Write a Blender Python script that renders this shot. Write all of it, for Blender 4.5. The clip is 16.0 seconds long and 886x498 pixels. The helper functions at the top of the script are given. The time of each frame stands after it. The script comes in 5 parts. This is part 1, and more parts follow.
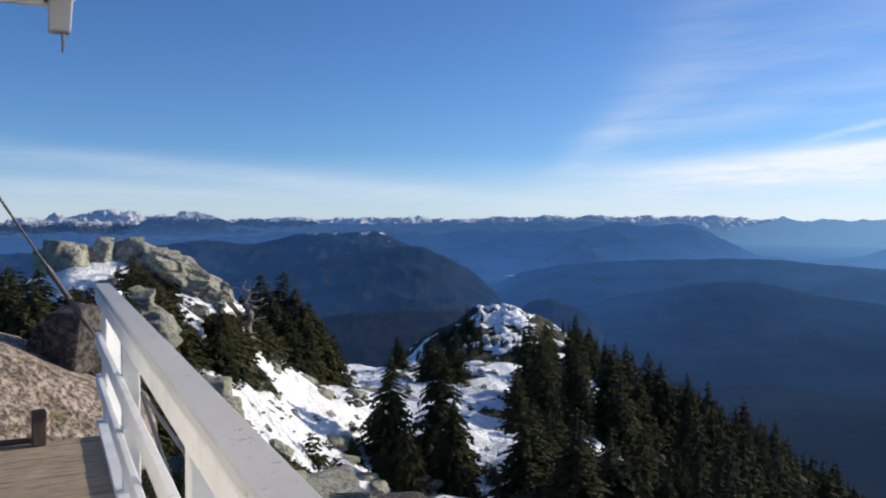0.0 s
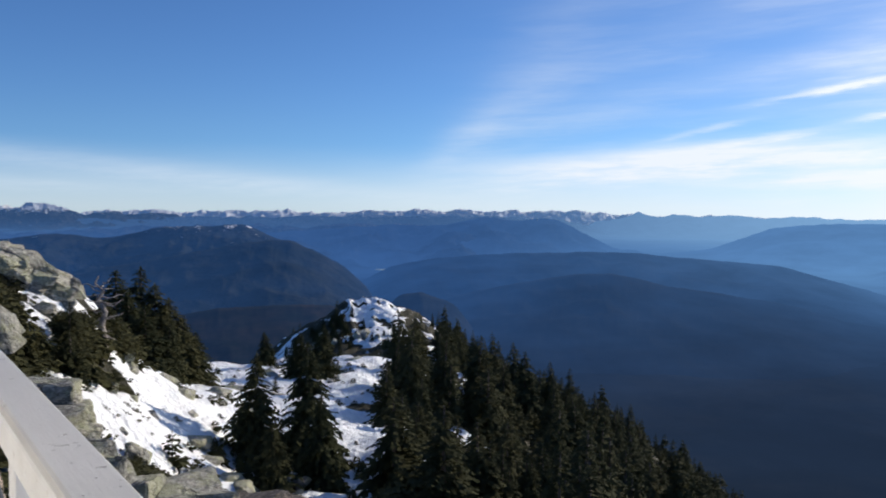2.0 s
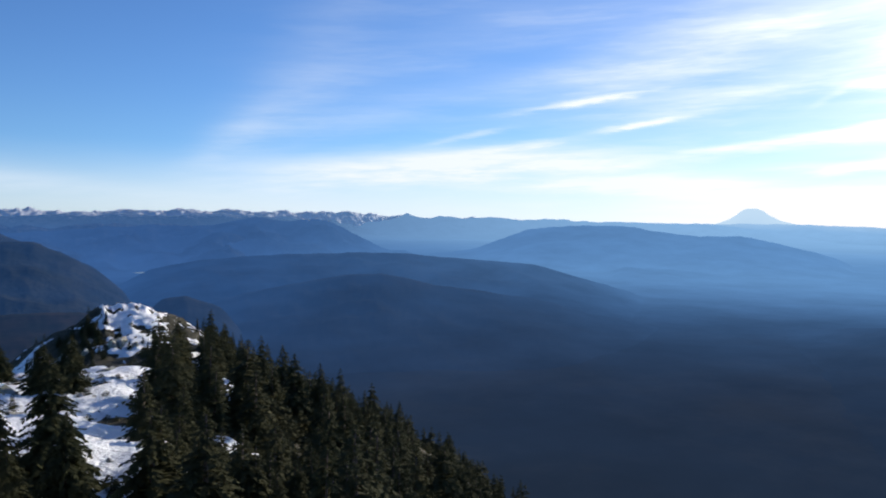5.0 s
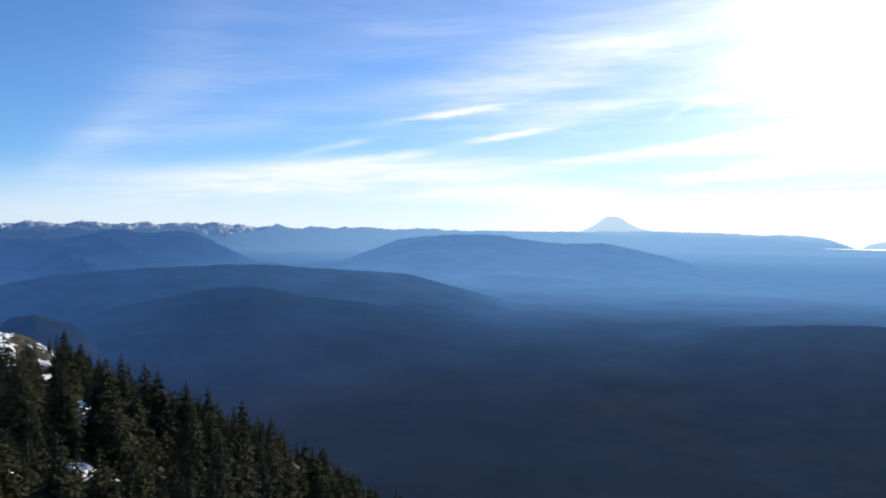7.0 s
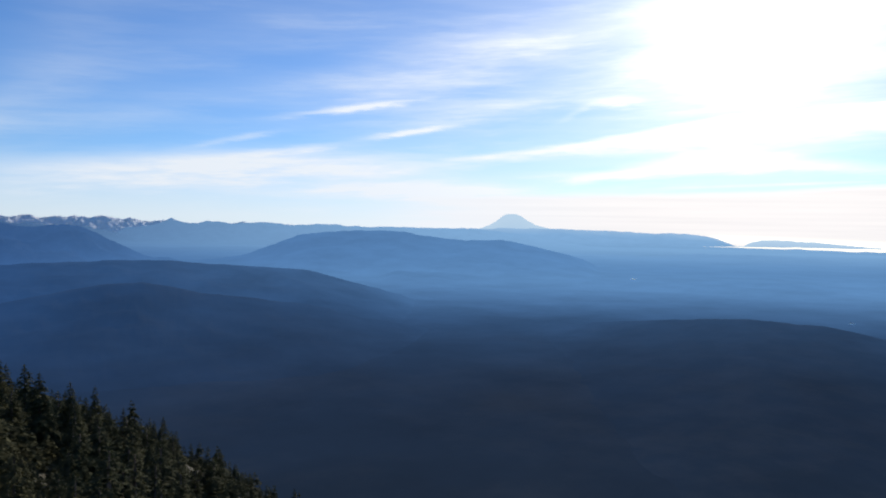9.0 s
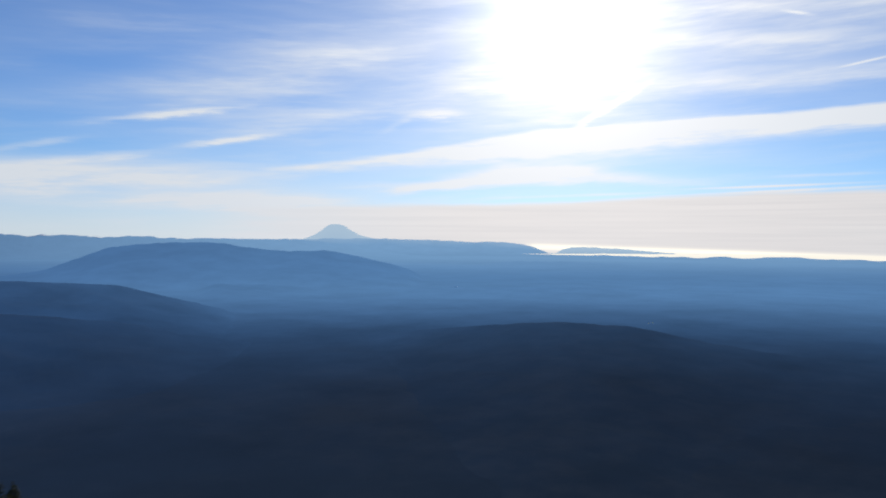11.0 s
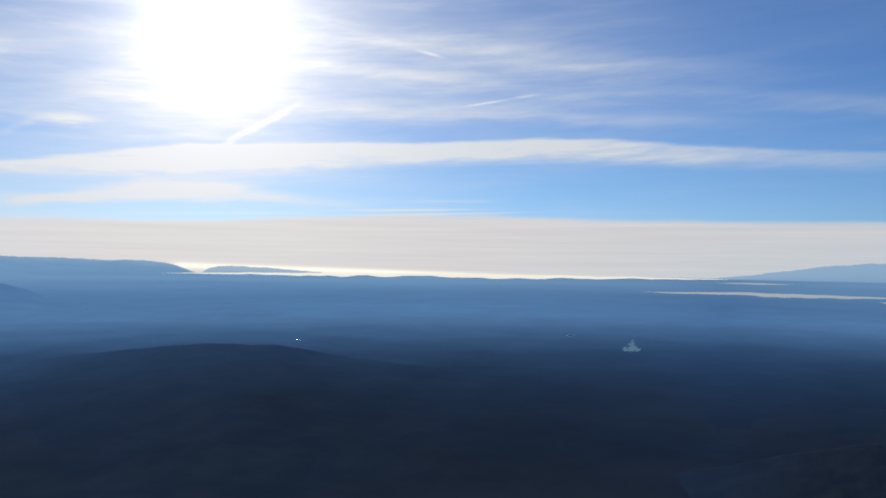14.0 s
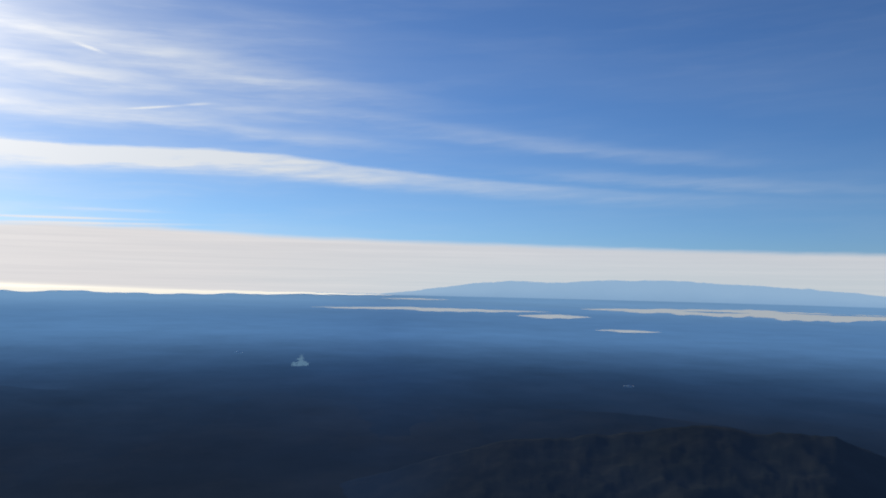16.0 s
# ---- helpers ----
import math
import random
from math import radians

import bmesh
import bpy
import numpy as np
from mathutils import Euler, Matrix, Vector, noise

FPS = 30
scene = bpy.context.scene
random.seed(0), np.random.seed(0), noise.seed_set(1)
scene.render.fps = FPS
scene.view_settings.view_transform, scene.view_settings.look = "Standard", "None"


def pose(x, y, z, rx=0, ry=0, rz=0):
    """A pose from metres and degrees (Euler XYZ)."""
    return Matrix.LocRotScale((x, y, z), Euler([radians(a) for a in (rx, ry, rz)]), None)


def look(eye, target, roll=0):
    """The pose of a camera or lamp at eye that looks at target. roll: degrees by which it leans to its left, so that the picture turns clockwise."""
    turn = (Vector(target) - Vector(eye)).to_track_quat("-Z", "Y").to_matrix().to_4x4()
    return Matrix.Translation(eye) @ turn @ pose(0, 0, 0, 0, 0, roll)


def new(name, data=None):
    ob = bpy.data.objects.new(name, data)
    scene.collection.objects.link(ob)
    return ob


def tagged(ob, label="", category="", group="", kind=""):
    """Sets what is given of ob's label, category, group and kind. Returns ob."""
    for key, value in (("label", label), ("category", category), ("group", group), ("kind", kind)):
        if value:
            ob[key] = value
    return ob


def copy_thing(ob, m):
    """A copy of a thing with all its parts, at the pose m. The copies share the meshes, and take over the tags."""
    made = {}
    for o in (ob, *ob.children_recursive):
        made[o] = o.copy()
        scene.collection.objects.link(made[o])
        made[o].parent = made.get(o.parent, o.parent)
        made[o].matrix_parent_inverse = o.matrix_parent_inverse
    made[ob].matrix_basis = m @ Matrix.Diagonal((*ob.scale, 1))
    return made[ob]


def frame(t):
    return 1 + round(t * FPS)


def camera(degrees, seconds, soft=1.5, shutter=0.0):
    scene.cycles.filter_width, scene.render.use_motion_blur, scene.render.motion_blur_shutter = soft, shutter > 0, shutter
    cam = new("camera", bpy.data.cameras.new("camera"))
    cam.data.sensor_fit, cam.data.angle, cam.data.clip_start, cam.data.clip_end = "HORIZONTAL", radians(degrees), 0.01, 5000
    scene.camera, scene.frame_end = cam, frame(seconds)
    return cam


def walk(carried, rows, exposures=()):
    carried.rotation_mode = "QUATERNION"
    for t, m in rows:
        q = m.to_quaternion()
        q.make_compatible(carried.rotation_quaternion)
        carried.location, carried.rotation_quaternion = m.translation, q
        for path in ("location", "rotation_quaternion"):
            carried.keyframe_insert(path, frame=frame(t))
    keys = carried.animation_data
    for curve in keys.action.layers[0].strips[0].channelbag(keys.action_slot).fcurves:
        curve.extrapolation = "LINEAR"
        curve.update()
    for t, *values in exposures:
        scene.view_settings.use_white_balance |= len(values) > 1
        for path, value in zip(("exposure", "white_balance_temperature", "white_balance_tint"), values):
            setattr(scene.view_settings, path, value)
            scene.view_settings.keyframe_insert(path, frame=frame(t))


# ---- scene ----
cam = camera(59.05, 16.0, soft=1.9, shutter=0.4)

# ---- camera: turned at arm's length round a standing point on the catwalk ----
EYE_Z, ARM = 1.57, 0.40
PATH = [  # seconds, heading to the right, pitch, roll (degrees)
    (0.0, 0.0, -2.19, -0.26), (0.5, 2.74, -2.69, -0.31), (1.0, 5.34, -2.60, -0.44), (1.5, 7.21, -2.55, 0.0),
    (2.0, 9.47, -2.57, -0.59), (2.5, 11.60, -2.67, -0.66), (3.0, 14.11, -2.90, -0.48), (3.5, 17.06, -2.85, -0.70),
    (4.0, 20.29, -2.52, -1.32), (4.2, 21.40, -2.46, -1.25), (6.3, 32.60, -2.02, -0.75), (6.5, 33.24, -1.96, -0.67),
    (7.0, 35.44, -1.46, -0.44), (7.5, 37.63, -1.15, -0.45), (8.0, 39.70, -1.07, -0.52), (8.2, 40.45, -1.35, -0.60),
    (10.3, 47.95, -1.07, -1.15), (10.5, 49.57, -1.07, -1.11), (11.0, 55.46, -0.79, -0.30), (11.5, 60.90, -0.65, -0.24),
    (12.0, 65.80, -0.38, -0.36), (12.5, 72.03, 0.04, -0.27), (13.0, 76.12, 0.02, -0.47), (13.5, 78.31, 0.02, -0.42),
    (14.0, 80.80, 0.81, -0.69), (14.5, 87.45, 0.38, -1.05), (15.0, 94.15, 1.73, -1.02), (15.5, 97.98, 1.69, -1.04),
    (16.0, 104.55, 2.33, -1.25)]
EXPOSURES = [(0.0, 0.0), (3.0, 0.0), (4.0, 0.03), (6.5, 0.13), (8.0, 0.0), (10.5, -0.27), (11.0, -0.38), (12.0, -0.48), (13.5, -0.50), (15.0, -0.52), (16.0, -0.40)]
walk(cam, [(t, pose(ARM * math.sin(radians(a)), ARM * (math.cos(radians(a)) - 1), EYE_Z, 90 + p, r, -a))
           for t, a, p, r in PATH], EXPOSURES)

# ---- sun and sky ----
SUN_AZ, SUN_EL = 64.3, 17.0
sun_dir = Vector((math.sin(radians(SUN_AZ)) * math.cos(radians(SUN_EL)),
                  math.cos(radians(SUN_AZ)) * math.cos(radians(SUN_EL)), math.sin(radians(SUN_EL))))
sun = new("sun", bpy.data.lights.new("sun", "SUN"))
sun.data.energy, sun.data.angle, sun.data.color = 5.0, radians(0.53), (1.0, 0.915, 0.79)
sun.matrix_world = look((0, 0, 300), Vector((0, 0, 300)) - sun_dir)


class Nodes:
    """Short hand for a node tree."""

    def __init__(self, tree):
        self.t = tree
        tree.nodes.clear()

    def n(self, kind, **inputs):
        node = self.t.nodes.new(kind)
        for key, v in inputs.items():
            key = key.replace("_", " ")
            self.put(node.inputs[key], v)
        return node

    def put(self, socket, v):
        if isinstance(v, bpy.types.NodeSocket):
            self.t.links.new(v, socket)
        else:
            socket.default_value = v

    def m(self, op, a, b=0.0, c=0.0, clamp=False):
        node = self.t.nodes.new("ShaderNodeMath")
        node.operation, node.use_clamp = op, clamp
        for i, v in enumerate((a, b, c)):
            self.put(node.inputs[i], v)
        return node.outputs[0]

    def ramp(self, v, a, b, lo=0.0, hi=1.0):
        node = self.n("ShaderNodeMapRange")
        node.interpolation_type = "SMOOTHSTEP"
        for i, w in enumerate((v, a, b, lo, hi)):
            self.put(node.inputs[i], w)
        return node.outputs[0]

    def mix(self, f, a, b, mode="MIX"):
        node = self.t.nodes.new("ShaderNodeMix")
        node.data_type, node.blend_type, node.clamp_factor = "RGBA", mode, True
        for i, v in zip((0, 6, 7), (f, a, b)):
            self.put(node.inputs[i], (*v, 1.0) if isinstance(v, tuple) and len(v) == 3 else v)
        return node.outputs[2]

    def noise(self, vec, scale, detail=4.0, rough=0.55, kind="ShaderNodeTexNoise"):
        node = self.t.nodes.new(kind)
        self.put(node.inputs["Vector"], vec)
        node.inputs["Scale"].default_value, node.inputs["Detail"].default_value = scale, detail
        node.inputs["Roughness"].default_value = rough
        return node.outputs[0]

    def xyz(self, x, y, z):
        return self.n("ShaderNodeCombineXYZ", X=x, Y=y, Z=z).outputs[0]


# cirrus: heading, height, half length, half width (degrees), slope, weight
STREAKS_EAST = [
    (-15, 3.1, 20, 0.75, -0.085, 0.24), (-22, 1.9, 12, 0.5, -0.03, 0.14), (14.0, 7.0, 4.5, 2.4, 0.5, 0.15), (17.0, 11.8, 4.5, 3.6, 0.8, 0.09), (11.0, 5.4, 2.6, 1.2, 0.5, 0.20), (20.0, 7.0, 6.0, 1.2, 0.25, 0.16), (26.0, 12.0, 8.0, 1.6, 0.25, 0.10),
    (21.0, 3.3, 9.0, 1.1, 0.05, 0.72), (32.0, 4.1, 9.0, 0.95, 0.0, 0.9), (40.0, 2.6, 9.0, 0.7, 0.0, 0.6), (32.4, 5.40, 3.6, 0.30, 0.11, 0.62), (27.8, 5.95, 2.7, 0.22, 0.21, 0.42), (36.0, 8.40, 4.4, 0.205, 0.145, 0.75),
    (40.0, 6.75, 3.0, 0.22, 0.155, 0.85), (42.0, 10.5, 10.0, 1.6, 0.22, 0.32), (46.0, 12.8, 9.0, 1.2, 0.20, 0.30), (34.0, 10.5, 7.0, 1.0, 0.22, 0.14)]
STREAKS_SOUTH = [
    (48.0, 8.9, 8.0, 0.8, 0.16, 0.40), (54.7, 9.0, 1.9, 0.33, 0.02, 0.95), (52.2, 8.3, 1.1, 0.25, 0.5, 0.22), (52.0, 3.75, 4.0, 0.28, 0.0, 0.35),
    (67.3, 9.3, 2.2, 0.21, 0.58, 0.9), (60.0, 12.0, 10.0, 2.5, 0.1, 0.20), (71.0, 13.75, 1.0, 0.16, 0.06, 0.9), (64.0, 11.0, 7.0, 4.0, 0.0, 0.40), (62.0, 6.0, 14.0, 3.0, 0.0, 0.22)]
STREAKS_WEST = [
    (83.9, 11.4, 1.5, 0.075, 0.15, 0.85), (86.7, 11.86, 0.8, 0.09, 0.14, 0.65), (79.7, 14.8, 0.75, 0.10, -0.22, 0.7), (81.5, 4.3, 3.5, 0.10, 0.01, 0.22),
    (86.0, 14.6, 15.0, 0.9, -0.12, 0.30), (84.0, 12.7, 13.0, 0.55, -0.08, 0.22), (78.0, 10.9, 9.0, 0.7, 0.03, 0.26), (92.0, 10.1, 10.0, 0.45, -0.05, 0.24),
    (112.0, 9.9, 12.0, 0.5, -0.10, 0.17), (121.0, 7.3, 11.0, 0.45, -0.07, 0.20), (98.0, 12.0, 12.0, 0.4, -0.12, 0.16), (80.0, 14.0, 16.0, 4.0, -0.1, 0.22),
    (78.0, 3.62, 5.0, 0.07, 0.02, 0.8), (80.5, 3.35, 5.5, 0.08, 0.03, 0.8), (66.0, 3.15, 6.0, 0.10, 0.03, 0.5)]
# sheets of cloud: heading with the height of the lower and upper edge and the weight there
LONG_CLOUD = [(40, 4.2, 4.6, 0.0), (44, 4.5, 5.2, 0.6), (51, 5.0, 6.05, 0.9), (58, 5.5, 7.2, 1.0), (62.5, 5.9, 7.85, 1.0), (69, 6.3, 8.3, 1.0), (75, 6.5, 8.5, 1.0), (82, 6.95, 8.7, 1.0), (88, 7.2, 8.95, 1.0),
              (93, 7.0, 8.8, 0.9), (98, 6.55, 8.35, 0.66), (105, 6.2, 7.7, 0.42), (112, 5.8, 7.2, 0.28), (121, 5.4, 6.6, 0.15), (132, 5.0, 6.0, 0.05)]
LOW_CLOUD = [(50.5, 2.9, 3.0, 0.0), (52, 3.0, 3.9, 0.75), (55, 3.5, 4.6, 0.9), (60, 3.75, 5.6, 0.9), (65, 3.85, 5.6, 0.9), (70, 3.85, 4.9, 0.7), (74.5, 3.7, 4.3, 0.35), (78, 3.6, 3.9, 0.0)]
BAND_TOP = [(30, 2.1), (36, 2.2), (44, 2.35), (52, 2.5), (64.5, 2.75), (71, 3.15), (77.5, 3.32), (84, 3.38), (93, 3.08), (109, 2.88), (134, 2.4)]

world = bpy.data.worlds.new("sky")
scene.world = world
world.use_nodes = True
W = Nodes(world.node_tree)
sky_tex = W.n("ShaderNodeTexSky")
sky_tex.sky_type, sky_tex.sun_disc = "NISHITA", False
sky_tex.sun_elevation, sky_tex.sun_rotation = radians(SUN_EL), radians(SUN_AZ)
sky_tex.altitude, sky_tex.air_density, sky_tex.dust_density, sky_tex.ozone_density = 1600, 1.0, 0.35, 2.0
way = W.n("ShaderNodeTexCoord").outputs["Generated"]
axes = W.n("ShaderNodeSeparateXYZ", Vector=way).outputs
az = W.m("MULTIPLY", W.m("ARCTAN2", axes[0], axes[1]), 180 / math.pi)
el = W.m("MULTIPLY", W.m("ARCSINE", axes[2]), 180 / math.pi)
flow = W.noise(W.xyz(W.m("MULTIPLY", az, 0.11), W.m("MULTIPLY", el, 0.5), 0.0), 1.0, 3.0)
el_w = W.m("ADD", el, W.m("MULTIPLY", W.m("SUBTRACT", flow, 0.5), 0.8))
comb = W.noise(W.xyz(W.m("MULTIPLY", az, 0.30), W.m("MULTIPLY", W.m("SUBTRACT", el, W.m("MULTIPLY", az, 0.05)), 2.4), 5.0), 1.0, 8.0, 0.62)
el_f = W.m("ADD", el, W.m("MULTIPLY", W.m("SUBTRACT", comb, 0.5), 0.9))
fibre = W.noise(W.xyz(W.m("MULTIPLY", az, 0.085), W.m("MULTIPLY", W.m("SUBTRACT", el_w, W.m("MULTIPLY", az, 0.04)), 0.75), 3.0), 1.0, 9.0, 0.60)
layers = W.noise(W.xyz(W.m("MULTIPLY", az, 0.06), W.m("MULTIPLY", el, 3.2), 11.0), 1.0, 5.0, 0.6)
haze_n = W.noise(W.xyz(W.m("MULTIPLY", az, 0.035), W.m("MULTIPLY", el_w, 0.30), 7.0), 1.0, 6.0, 0.55)


def along(points, column):
    """A height or weight that changes with the heading, by straight steps."""
    node = W.t.nodes.new("ShaderNodeValToRGB")
    ramp = node.color_ramp
    for i, row in enumerate(points):
        spot = (row[0] + 40) / 180
        stop = ramp.elements[i] if i < 2 else ramp.elements.new(spot)
        stop.position = spot
        v = row[column] / 10
        stop.color = (v, v, v, 1.0)
    W.put(node.inputs[0], W.m("DIVIDE", W.m("ADD", az, 40.0), 180.0))
    return W.m("MULTIPLY", node.outputs[0], 10.0)


total = None
for a0, e0, half_l, half_w, slope, weight in STREAKS_EAST + STREAKS_SOUTH + STREAKS_WEST:
    da = W.m("SUBTRACT", az, a0)
    de = W.m("SUBTRACT", W.m("SUBTRACT", el_f if half_w > 0.2 else el, e0), W.m("MULTIPLY", da, slope))
    q = W.m("ADD", W.m("POWER", W.m("ABSOLUTE", W.m("DIVIDE", da, half_l)), 2.4),
            W.m("POWER", W.m("ABSOLUTE", W.m("DIVIDE", de, half_w)), 2.2))
    g = W.m("MULTIPLY", W.m("EXPONENT", W.m("MULTIPLY", q, -1.0)), weight)
    total = g if total is None else W.m("ADD", total, g)
for sheet_points, soft_low, soft_top in ((LONG_CLOUD, 0.9, 0.35), (LOW_CLOUD, 0.5, 1.0)):
    el_c = W.m("ADD", el, W.m("MULTIPLY", W.m("SUBTRACT", comb, 0.5), 0.55))
    low_edge, top_edge = along(sheet_points, 1), along(sheet_points, 2)
    g = W.m("MULTIPLY", W.ramp(W.m("SUBTRACT", el_c, low_edge), -soft_low * 0.3, soft_low), W.ramp(W.m("SUBTRACT", top_edge, el_c), -0.1, soft_top))
    total = W.m("ADD", total, W.m("MULTIPLY", g, along(sheet_points, 3)))
streaks = W.m("MULTIPLY", total, W.m("MULTIPLY", W.ramp(fibre, 0.28, 0.66, 0.5, 1.1), W.ramp(comb, 0.25, 0.65, 0.75, 1.1)))
veil = W.m("MULTIPLY", W.m("ADD", W.ramp(haze_n, 0.36, 0.68, 0.0, 0.20), W.ramp(fibre, 0.45, 0.75, 0.0, 0.20)), W.m("MULTIPLY", W.ramp(az, 5.0, 55.0), W.ramp(az, 110.0, 70.0, 0.15, 1.0)))
# pale layer low over the horizon, with a crisper top in the west
soft_band = W.m("MULTIPLY", W.ramp(el_w, 5.2, 0.0, 0.0, W.ramp(az, -5.0, 18.0, 0.44, 0.66)), W.ramp(az, 60.0, 40.0))
under_top = W.m("SUBTRACT", W.m("ADD", along(BAND_TOP, 1), W.m("MULTIPLY", W.m("SUBTRACT", comb, 0.5), 0.25)), el)
crisp_band = W.m("MULTIPLY", W.ramp(under_top, -0.08, 0.45, 0.0, W.ramp(az, 85.0, 125.0, 0.85, 0.66)), W.ramp(az, 34.0, 60.0))
cover = W.m("ADD", W.m("ADD", streaks, veil), W.m("ADD", soft_band, crisp_band), clamp=True)

toward = W.n("ShaderNodeVectorMath")
toward.operation = "DOT_PRODUCT"
W.put(toward.inputs[0], way)
toward.inputs[1].default_value = sun_dir
off = W.m("MULTIPLY", W.m("ARCCOSINE", toward.outputs["Value"]), 180 / math.pi)
near_sun = W.m("EXPONENT", W.m("MULTIPLY", off, -1 / 12.0))
cover = W.m("ADD", cover, W.m("MULTIPLY", near_sun, 0.58), clamp=True)
aureole = W.m("DIVIDE", 1.0, W.m("ADD", 1.0, W.m("POWER", W.m("DIVIDE", off, 2.0), 2.5)))
air = W.mix(1.0, sky_tex.outputs[0], W.mix(W.ramp(el, 7.0, 0.0), (0.555, 0.845, 1.28), (0.52, 0.83, 1.42)), "MULTIPLY")
cloud_light = W.m("ADD", 9.2, W.m("MULTIPLY", near_sun, 8.0))
cloud = W.mix(1.0, W.mix(near_sun, (0.90, 0.97, 1.06), (1.05, 0.99, 0.96)), W.n("ShaderNodeCombineColor", Red=cloud_light, Green=cloud_light, Blue=cloud_light).outputs[0], "MULTIPLY")
sky_col = W.mix(cover, air, cloud)
sky_col = W.mix(W.m("MULTIPLY", crisp_band, 0.75), sky_col, W.mix(W.m("ADD", near_sun, W.m("MULTIPLY", W.m("SUBTRACT", layers, 0.45), 1.1), clamp=True), W.mix(W.m("MULTIPLY", W.ramp(el, 2.6, -0.6), W.ramp(az, 78.0, 112.0)), (8.8, 8.2, 8.05), (7.3, 7.9, 8.4)), (12.8, 11.7, 11.0)))
glow = W.m("MULTIPLY", aureole, 46.0)
sky_col = W.mix(1.0, sky_col, W.n("ShaderNodeCombineColor", Red=glow, Green=W.m("MULTIPLY", glow, 0.97), Blue=W.m("MULTIPLY", glow, 0.92)).outputs[0], "ADD")
# bright strip put into the sky colour as sun glitter on the sea
shine = W.m("MULTIPLY", W.m("EXPONENT", W.m("MULTIPLY", W.m("POWER", W.m("ABSOLUTE", W.m("DIVIDE", W.m("ADD", W.m("ADD", el, 0.72), W.m("MULTIPLY", W.m("SUBTRACT", az, 68.0), 0.026)), 0.20)), 2.0), -1.0)),
            W.m("MULTIPLY", W.ramp(az, 61.0, 62.5), W.ramp(az, 104.0, 74.0)))
sky_col = W.mix(shine, sky_col, (16.0, 15.0, 12.8))
W.t.links.new(W.n("ShaderNodeBackground", Color=sky_col, Strength=0.1).outputs[0], W.n("ShaderNodeOutputWorld").inputs[0])

# ---- materials ----
PLAIN = -88.0  # height of the lowland

def material(name, build):
    m = bpy.data.materials.new(name)
    m.use_nodes = True
    k = Nodes(m.node_tree)
    out = k.n("ShaderNodeOutputMaterial")
    k.t.links.new(build(k), out.inputs[0])
    return m


def surface(k, color, rough=0.8, bump=None, depth=0.02, metal=0.0, spec=0.4):
    b = k.n("ShaderNodeBsdfPrincipled", Base_Color=color if isinstance(color, bpy.types.NodeSocket) else (*color, 1.0), Roughness=rough, Metallic=metal)
    b.inputs["Specular IOR Level"].default_value = spec
    if bump is not None:
        node = k.n("ShaderNodeBump", Height=bump, Distance=depth, Strength=0.9)
        k.t.links.new(node.outputs[0], b.inputs["Normal"])
    return b.outputs[0]


def place(k):
    return k.n("ShaderNodeNewGeometry").outputs["Position"]


def local(k):
    return k.n("ShaderNodeTexCoord").outputs["Object"]


def rand(k):
    return k.n("ShaderNodeObjectInfo").outputs["Random"]


def white_paint(k):
    p = local(k)
    worn = k.ramp(k.noise(p, 38.0, 6.0, 0.7), 0.60, 0.70)
    dirt = k.ramp(k.noise(p, 3.0, 5.0), 0.35, 0.75)
    col = k.mix(dirt, (0.80, 0.795, 0.785), (0.67, 0.66, 0.625))
    col = k.mix(k.m("MULTIPLY", worn, 0.7), col, (0.34, 0.31, 0.27))
    return surface(k, col, 0.62, k.m("ADD", k.noise(p, 55.0, 5.0), k.m("MULTIPLY", worn, -0.5)), 0.004)


def cap_paint(k):
    p = local(k)
    grain = k.noise(k.n("ShaderNodeMapping", Vector=p, Scale=(9.0, 1.0, 9.0)).outputs[0], 9.0, 6.0, 0.7)
    worn = k.ramp(k.noise(p, 9.0, 7.0, 0.7), 0.63, 0.72)
    chips = k.ramp(k.noise(p, 22.0, 5.0, 0.6), 0.66, 0.69)
    col = k.mix(k.ramp(grain, 0.3, 0.75), (0.54, 0.53, 0.52), (0.51, 0.50, 0.49))
    col = k.mix(k.ramp(k.noise(p, 1.7, 5.0), 0.4, 0.7, 0.0, 0.6), col, (0.46, 0.455, 0.445))
    col = k.mix(k.m("MULTIPLY", worn, 0.35), col, (0.25, 0.24, 0.22))
    col = k.mix(k.m("MULTIPLY", chips, 0.6), col, (0.20, 0.19, 0.17))
    return surface(k, col, 0.6, k.m("SUBTRACT", k.m("MULTIPLY", grain, 0.3), k.m("ADD", worn, chips)), 0.004)


def deck_wood(k):
    p = local(k)
    grain = k.noise(k.n("ShaderNodeMapping", Vector=p, Scale=(1.2, 16.0, 16.0)).outputs[0], 5.0, 7.0, 0.65)
    tone = k.mix(rand(k), (0.60, 0.46, 0.30), (0.44, 0.345, 0.235))
    col = k.mix(k.ramp(grain, 0.36, 0.68), tone, (0.20, 0.15, 0.10))
    col = k.mix(k.ramp(k.noise(p, 2.2, 4.0), 0.55, 0.8, 0.0, 0.5), col, (0.45, 0.42, 0.37))
    return surface(k, col, 0.85, grain, 0.006)


def dark_wood(k):
    p = local(k)
    grain = k.noise(k.n("ShaderNodeMapping", Vector=p, Scale=(14.0, 14.0, 1.5)).outputs[0], 6.0, 6.0)
    return surface(k, k.mix(grain, (0.07, 0.05, 0.04), (0.14, 0.10, 0.075)), 0.85, grain, 0.006)


